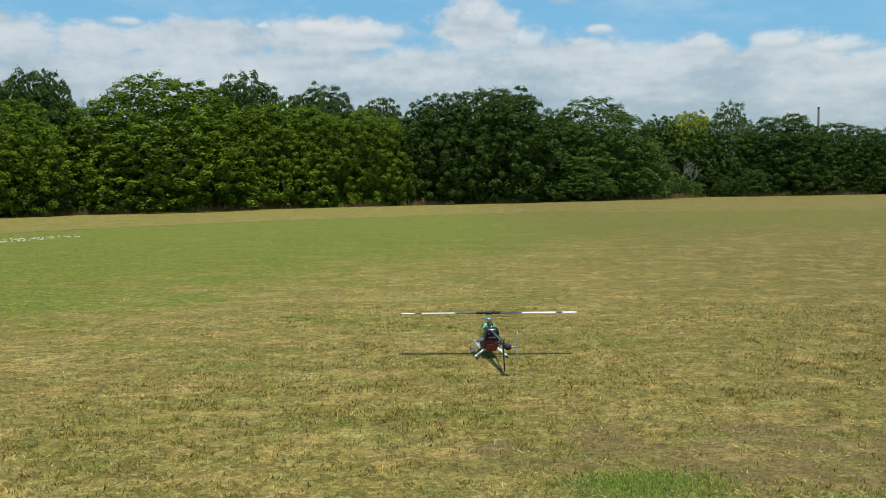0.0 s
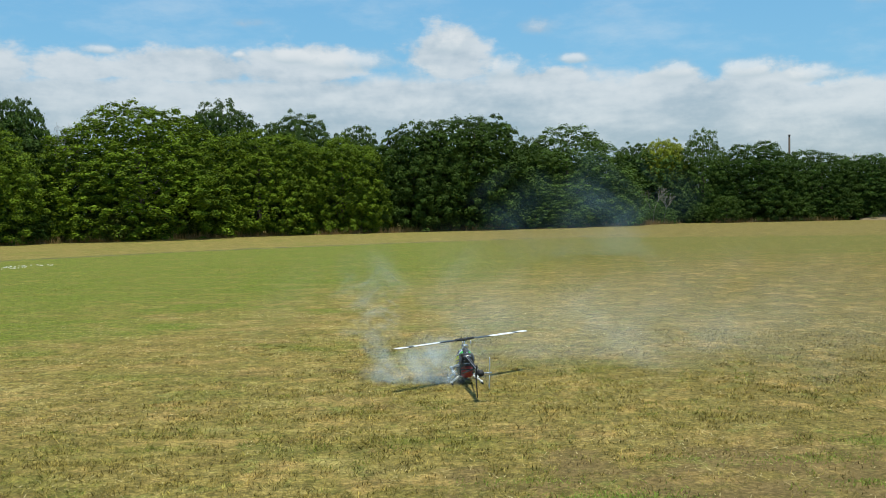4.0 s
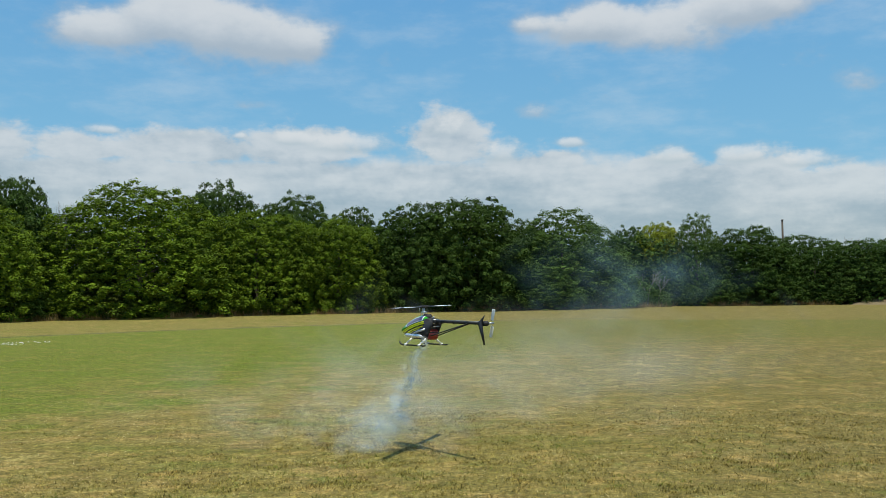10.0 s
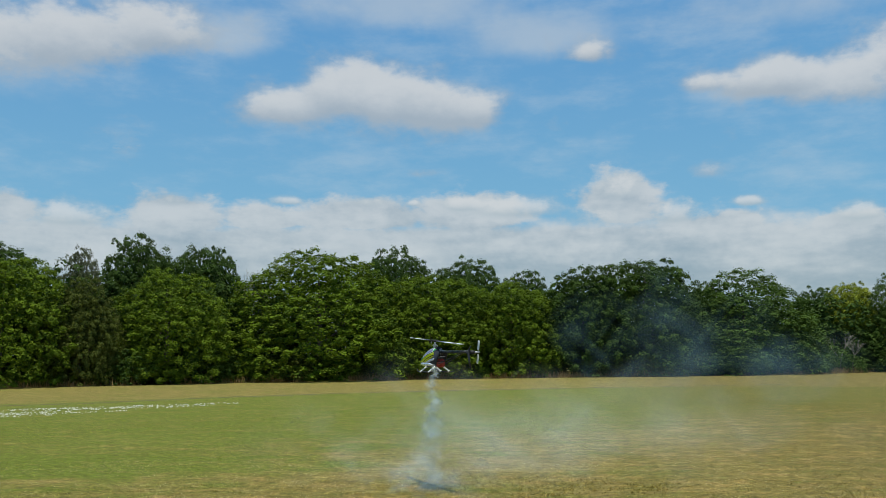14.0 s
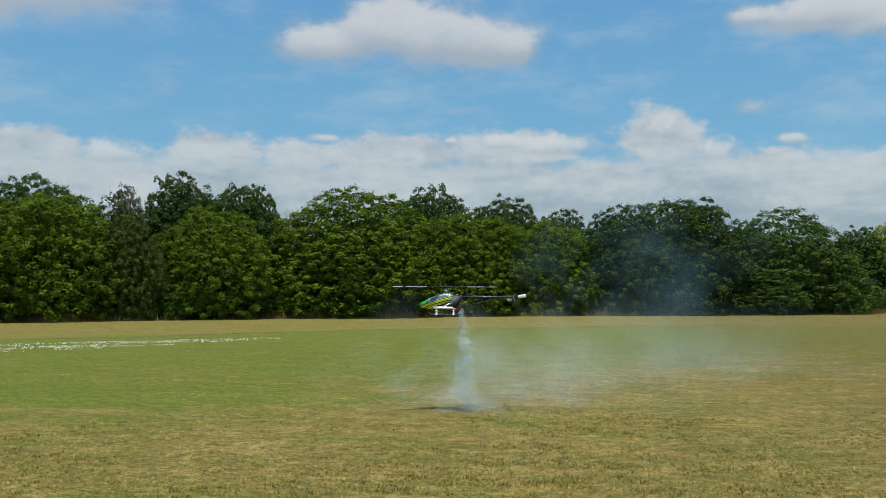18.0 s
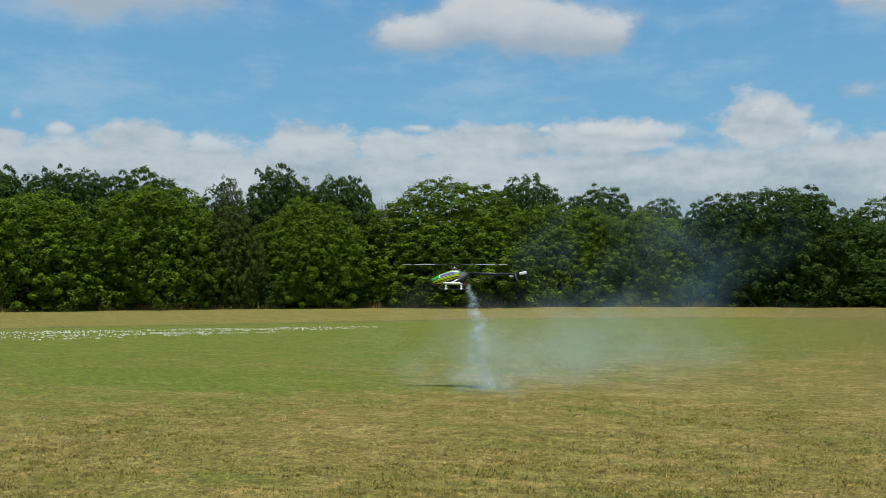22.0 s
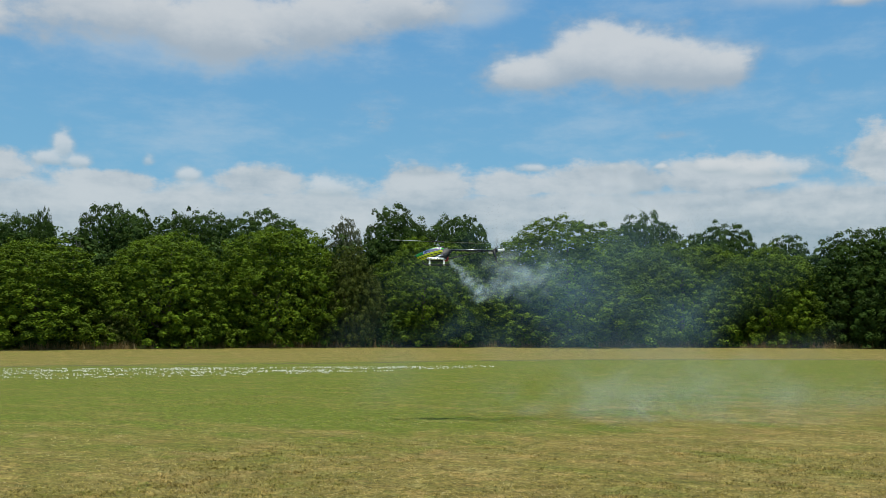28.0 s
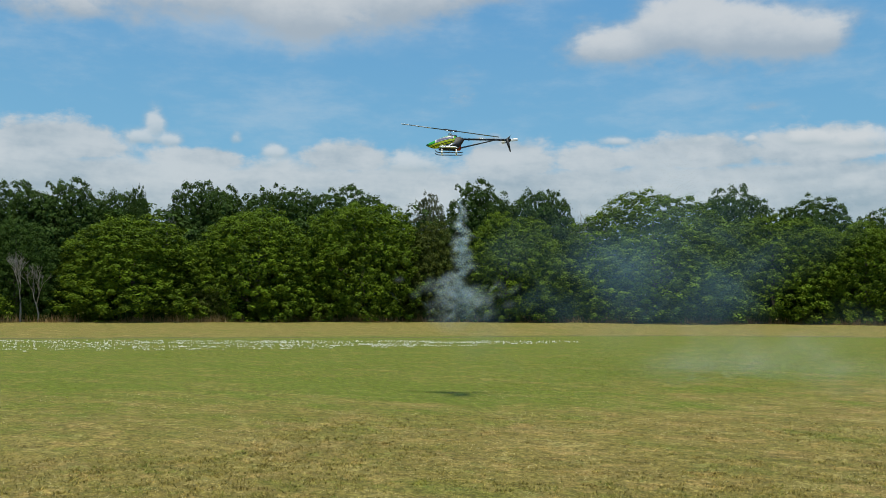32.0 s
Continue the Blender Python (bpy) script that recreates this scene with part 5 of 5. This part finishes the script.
# seconds, mouth of the jet, way of its upper and of its lower piece
JET = [
    (0, 0.31, 8.17, -4.0, -0.9, 0.0, -0.3, -0.2, 0.2, 0.95), (1.3, 0.31, 8.17, -4.0, -0.9, 0.0, -0.3, -0.2, 0.2, 0.95),
    (1.45, 0.31, 8.17, 0.09, -0.9, 0.0, -0.3, -0.5, 0.2, -0.6), (2.5, 0.31, 8.17, 0.09, -0.9, 0.0, -0.3, -0.5, 0.2, -0.5),
    (4.5, 0.30, 8.18, 0.09, -0.85, 0.1, -0.3, 0.1, 0.2, 0.95), (6, 0.29, 8.19, 0.09, -0.85, 0.1, -0.3, 0.15, 0.3, 0.95),
    (7, 0.29, 8.18, 0.09, -0.9, 0.1, -0.25, 0.55, 0.5, 0.68), (8, 0.29, 8.19, 0.09, -0.97, 0.15, -0.06, -0.95, 0.2, 0.10),
    (8.5, 0.28, 8.19, 0.09, -0.95, 0.2, -0.04, -0.9, 0.1, 0.25), (9, 0.26, 8.37, 0.41, -0.57, 0.1, -0.78, -0.9, 0.1, 0.15),
    (9.5, 0.16, 8.34, 0.87, -0.20, 0.1, -0.96, -0.6, 0.0, -0.64), (10, 0.20, 8.46, 1.11, -0.34, 0.1, -0.90, -0.6, 0.0, -0.61),
    (10.5, 0.03, 8.65, 0.90, -0.20, 0.1, -0.92, -0.5, 0.0, -0.60), (11, -0.07, 8.97, 0.68, -0.22, 0.1, -0.92, -0.5, 0.0, -0.54),
    (12, -0.66, 9.91, 1.38, 0.0, 0.05, -1.0, 0.08, 0.0, -0.99), (13, -1.48, 10.48, 1.72, 0.05, 0.05, -0.98, 0.24, 0.0, -0.95),
    (14, -1.79, 10.58, 1.46, -0.02, 0.05, -0.98, 0.06, 0.0, -0.96), (14.5, -2.02, 10.55, 1.43, 0.02, 0.05, -0.98, 0.01, 0.0, -0.99),
    (16.5, -2.10, 11.40, 1.61, 0.62, 0.2, -0.61, 0.40, 0.2, -0.60), (17, -2.07, 11.60, 1.40, 0.72, 0.2, -0.62, 0.1, 0.1, -0.90),
    (18, -2.12, 11.63, 1.37, 0.07, 0.05, -1.0, 0.09, 0.0, -1.0), (19, -2.40, 11.83, 1.46, 0.10, 0.05, -0.98, 0.05, 0.0, -1.0),
    (20, -2.66, 12.05, 1.74, 0.12, 0.05, -0.98, -0.06, 0.0, -0.99), (21, -3.02, 12.08, 1.61, 0.22, 0.1, -0.97, 0.16, 0.0, -0.99),
    (22, -3.63, 12.52, 1.57, 0.20, 0.1, -0.97, 0.20, 0.0, -0.97), (23, -4.26, 12.63, 2.10, 0.14, 0.05, -0.99, 0.05, 0.0, -1.0),
    (23.5, -4.45, 12.52, 2.37, 0.16, 0.05, -0.97, 0.0, 0.0, -1.0), (24, -4.58, 12.42, 2.92, 0.08, 0.05, -0.99, 0.10, 0.1, -0.98),
    (24.5, -4.86, 12.37, 3.0, 0.47, 0.2, -0.84, 0.54, 0.1, -0.83), (25, -4.81, 12.20, 2.65, 0.10, 0.1, -0.99, 0.50, 0.1, -0.70),
    (25.5, -4.94, 12.31, 2.73, 0.16, 0.1, -0.98, 0.56, 0.1, -0.81), (27.5, -5.93, 12.85, 2.70, 0.55, 0.3, -0.76, 0.91, 0.3, -0.10),
    (28, -6.05, 12.86, 2.59, 0.62, 0.3, -0.75, 0.85, 0.3, 0.35), (29, -6.45, 12.86, 2.47, 0.52, 0.3, -0.78, 0.40, 0.1, -0.90),
    (30, -6.75, 12.64, 2.64, 0.55, 0.3, -0.77, 0.45, 0.1, -0.85), (31, -7.09, 12.54, 2.68, 0.45, 0.3, -0.82, 0.15, 0.1, -0.97),
    (31.5, -7.13, 12.46, 2.71, 0.55, 0.3, -0.75, 0.82, 0.3, -0.44), (32, -6.96, 12.03, 3.15, 0.02, 0.0, -1.0, -0.08, 0.0, -1.0),
]
DRIFT_LEFT = [(0, 0.1, 8.3, -4), (1.35, 0.1, 8.3, -4), (1.5, 0.15, 8.25, 0.0), (2, 0.2, 8.25, 0.17), (2.5, 0.12, 8.3, 0.18), (4.5, 0.12, 8.35, 0.14), (5, 0.17, 8.33, 0.14), (6, 0.05, 8.38, 0.18),
              (7, 0.08, 8.36, 0.18), (8, -0.45, 8.4, 0.2), (8.5, -0.65, 8.5, 0.2), (9, -0.75, 8.8, -0.35), (10, -0.75, 9.4, -1.0), (12, -1.2, 10.6, -1.2), (14, -2.1, 12.2, -1.6), (17, -2.4, 13.5, -2.5), (32, -3.0, 14.0, -4)]
DRIFT_UNDER = [(0, 0.1, 8.3, -4), (8.4, 0.1, 8.3, -4), (8.8, 0.05, 8.38, -0.1), (9, 0.0, 8.4, 0.1), (10, -0.2, 9.0, 0.15), (11, -0.25, 9.4, 0.12), (12, -0.63, 9.86, 0.1), (13, -1.1, 10.1, 0.15), (14, -1.8, 10.4, 0.1),
               (17, -1.7, 11.5, 0.55), (18, -1.96, 11.5, 0.1), (19, -2.36, 11.6, 0.1), (20, -2.58, 11.7, 0.1), (21, -2.7, 11.8, 0.15), (22, -3.24, 12.1, 0.1), (23, -3.9, 12.3, 0.1), (25, -4.3, 12.4, 1.7),
               (28, -5.0, 13.3, 2.3), (30, -6.1, 13.2, 1.2), (31, -6.6, 12.7, 1.6), (32, -6.95, 12.2, 1.55)]
DRIFT_NEAR = [(0, 0.6, 8.8, -4), (1.6, 0.7, 8.8, -3), (2.5, 0.73, 8.83, -0.2), (4.5, 1.6, 9.7, 0.35), (6, 1.7, 10.4, 0.35), (9, 1.2, 11.2, 0.35), (11, 0.3, 11.4, 0.3), (13, -0.6, 12.2, 0.4), (17, -1.2, 12.8, 0.5),
              (19, -1.6, 13.2, 0.35), (23, -3.2, 14.4, 0.3), (25, -3.4, 14.8, 0.3), (28, -3.0, 16.0, -0.1), (32, -3.6, 17.0, -0.5)]
DRIFT_ROUND = [(0, 0.0, 8.6, -4), (8.0, -0.2, 8.8, -1.5), (8.6, -0.5, 8.8, 0.3), (9, -0.7, 8.9, 0.42), (10, -0.6, 9.3, 0.4), (11, -0.5, 9.6, 0.4), (12, -0.75, 10.2, 0.5), (13, -1.4, 10.7, 0.55), (14, -1.7, 10.9, 0.5),
               (17, -1.7, 11.9, 0.45), (19, -2.1, 12.1, 0.4), (21, -2.7, 12.4, 0.4), (23, -3.9, 12.9, 0.4), (25, -4.0, 13.0, 0.5), (28, -4.0, 14.5, 0.1), (32, -4.6, 16.0, -1.0)]
DRIFT_MID = [(0, 3.0, 10.4, -5), (2.5, 3.1, 10.4, -3), (4.5, 3.3, 10.4, 0.3), (6, 4.2, 12.0, 0.4), (9, 4.0, 14.0, 0.5), (11, 3.2, 15.0, 0.4), (13, 1.6, 15.5, 0.4), (17, 0.6, 16.0, 0.5), (19, 0.0, 16.5, 0.4), (23, -1.9, 18.0, 0.4), (28, -1.6, 19.0, 0.25), (32, -2.6, 20.0, 0.1)]
DRIFT_FAR = [(0, 6, 29, -6), (2.5, 6, 29, -4), (4.5, 5.6, 29.3, 1.4), (6, 8.0, 33, 1.6), (9, 7.4, 34, 1.5), (11, 7.0, 34, 1.6), (13, 4.0, 32, 1.6), (17, 1.0, 27, 1.9), (19, 0.5, 26, 1.7), (23, -2.0, 23, 1.7), (28, -4.2, 18.6, 2.0), (32, -5.4, 20, 2.2)]
DRIFT_TREES = [(0, 16, 45, -6), (4.5, 15, 45, -1), (6, 16, 45, 2.2), (9, 14, 44, 2.4), (13, 8, 35, 1.6), (19, 1.0, 18, 0.3), (23, -2.6, 15.5, 0.9), (25, -3.6, 14.2, 2.0), (28, -4.2, 14.4, 2.2), (29, -4.3, 15.4, 2.2), (32, -5.9, 18, 2.3)]


def aim(p, way):
    """A pose at p whose -z points along way."""
    turn = Vector(way).normalized().to_track_quat("-Z", "Y").to_matrix().to_4x4()
    return Matrix.Translation(p) @ turn


def blade_rows():
    """The main rotor's turns in the helicopter's space: brisk, and at each listed second at its bearing."""
    rows, angle = [], 0.0
    for i, (t, _, _, _, nose, bearing) in enumerate(HELI):
        goal = bearing - nose
        if i == 0:
            angle = goal
            rows.append((t, angle))
            continue
        before = HELI[i - 1][0]
        steps = max(1, round((t - before) * 10))
        # clockwise from above, about 66 degrees a step; two blades look alike half a turn on
        turn = -66.0 * steps
        turn += ((goal - angle - turn) + 90) % 180 - 90
        for k in range(1, steps + 1):
            rows.append((before + (t - before) * k / steps, angle + turn * k / steps))
        angle += turn
    return rows


def motions():
    walk(helicopter, [(t, pose(x, y, z, 0, 0, nose)) for t, x, y, z, nose, _ in HELI])
    tilt = [(0, 0), (12, 0), (13, -4), (14, -4), (16.5, 0), (31, 0), (32, -7)]
    walk(main_rotor, [(t, pose(0, 0, HEAD, 0, float(np.interp(t, [r[0] for r in tilt], [r[1] for r in tilt])), 0) @ pose(0, 0, 0, 0, 0, a)) for t, a in blade_rows()])
    walk(tail_rotor, [(k / 10, pose(-0.955, -0.075, 0.238, 0, 72 * k + float(np.interp(k, (145, 165), (75, 188))), 0)) for k in range(321)])
    walk(jet_top, [(t, aim((x, y, z), (a, b, c))) for t, x, y, z, a, b, c, _, _, _ in JET])
    low = []
    for t, x, y, z, a, b, c, d, e, f in JET:
        end = Vector((x, y, z)) + Vector((a, b, c)).normalized() * 0.72
        low.append((t, aim(end, (d, e, f))))
    walk(jet_low, low)
    for ob, rows in ((puff_left, DRIFT_LEFT), (puff_under, DRIFT_UNDER), (haze_near, DRIFT_NEAR), (haze_left, DRIFT_ROUND), (haze_mid, DRIFT_MID), (haze_far, DRIFT_FAR), (haze_trees, DRIFT_TREES)):
        walk(ob, [(t, pose(x, y, z)) for t, x, y, z in rows])


motions()
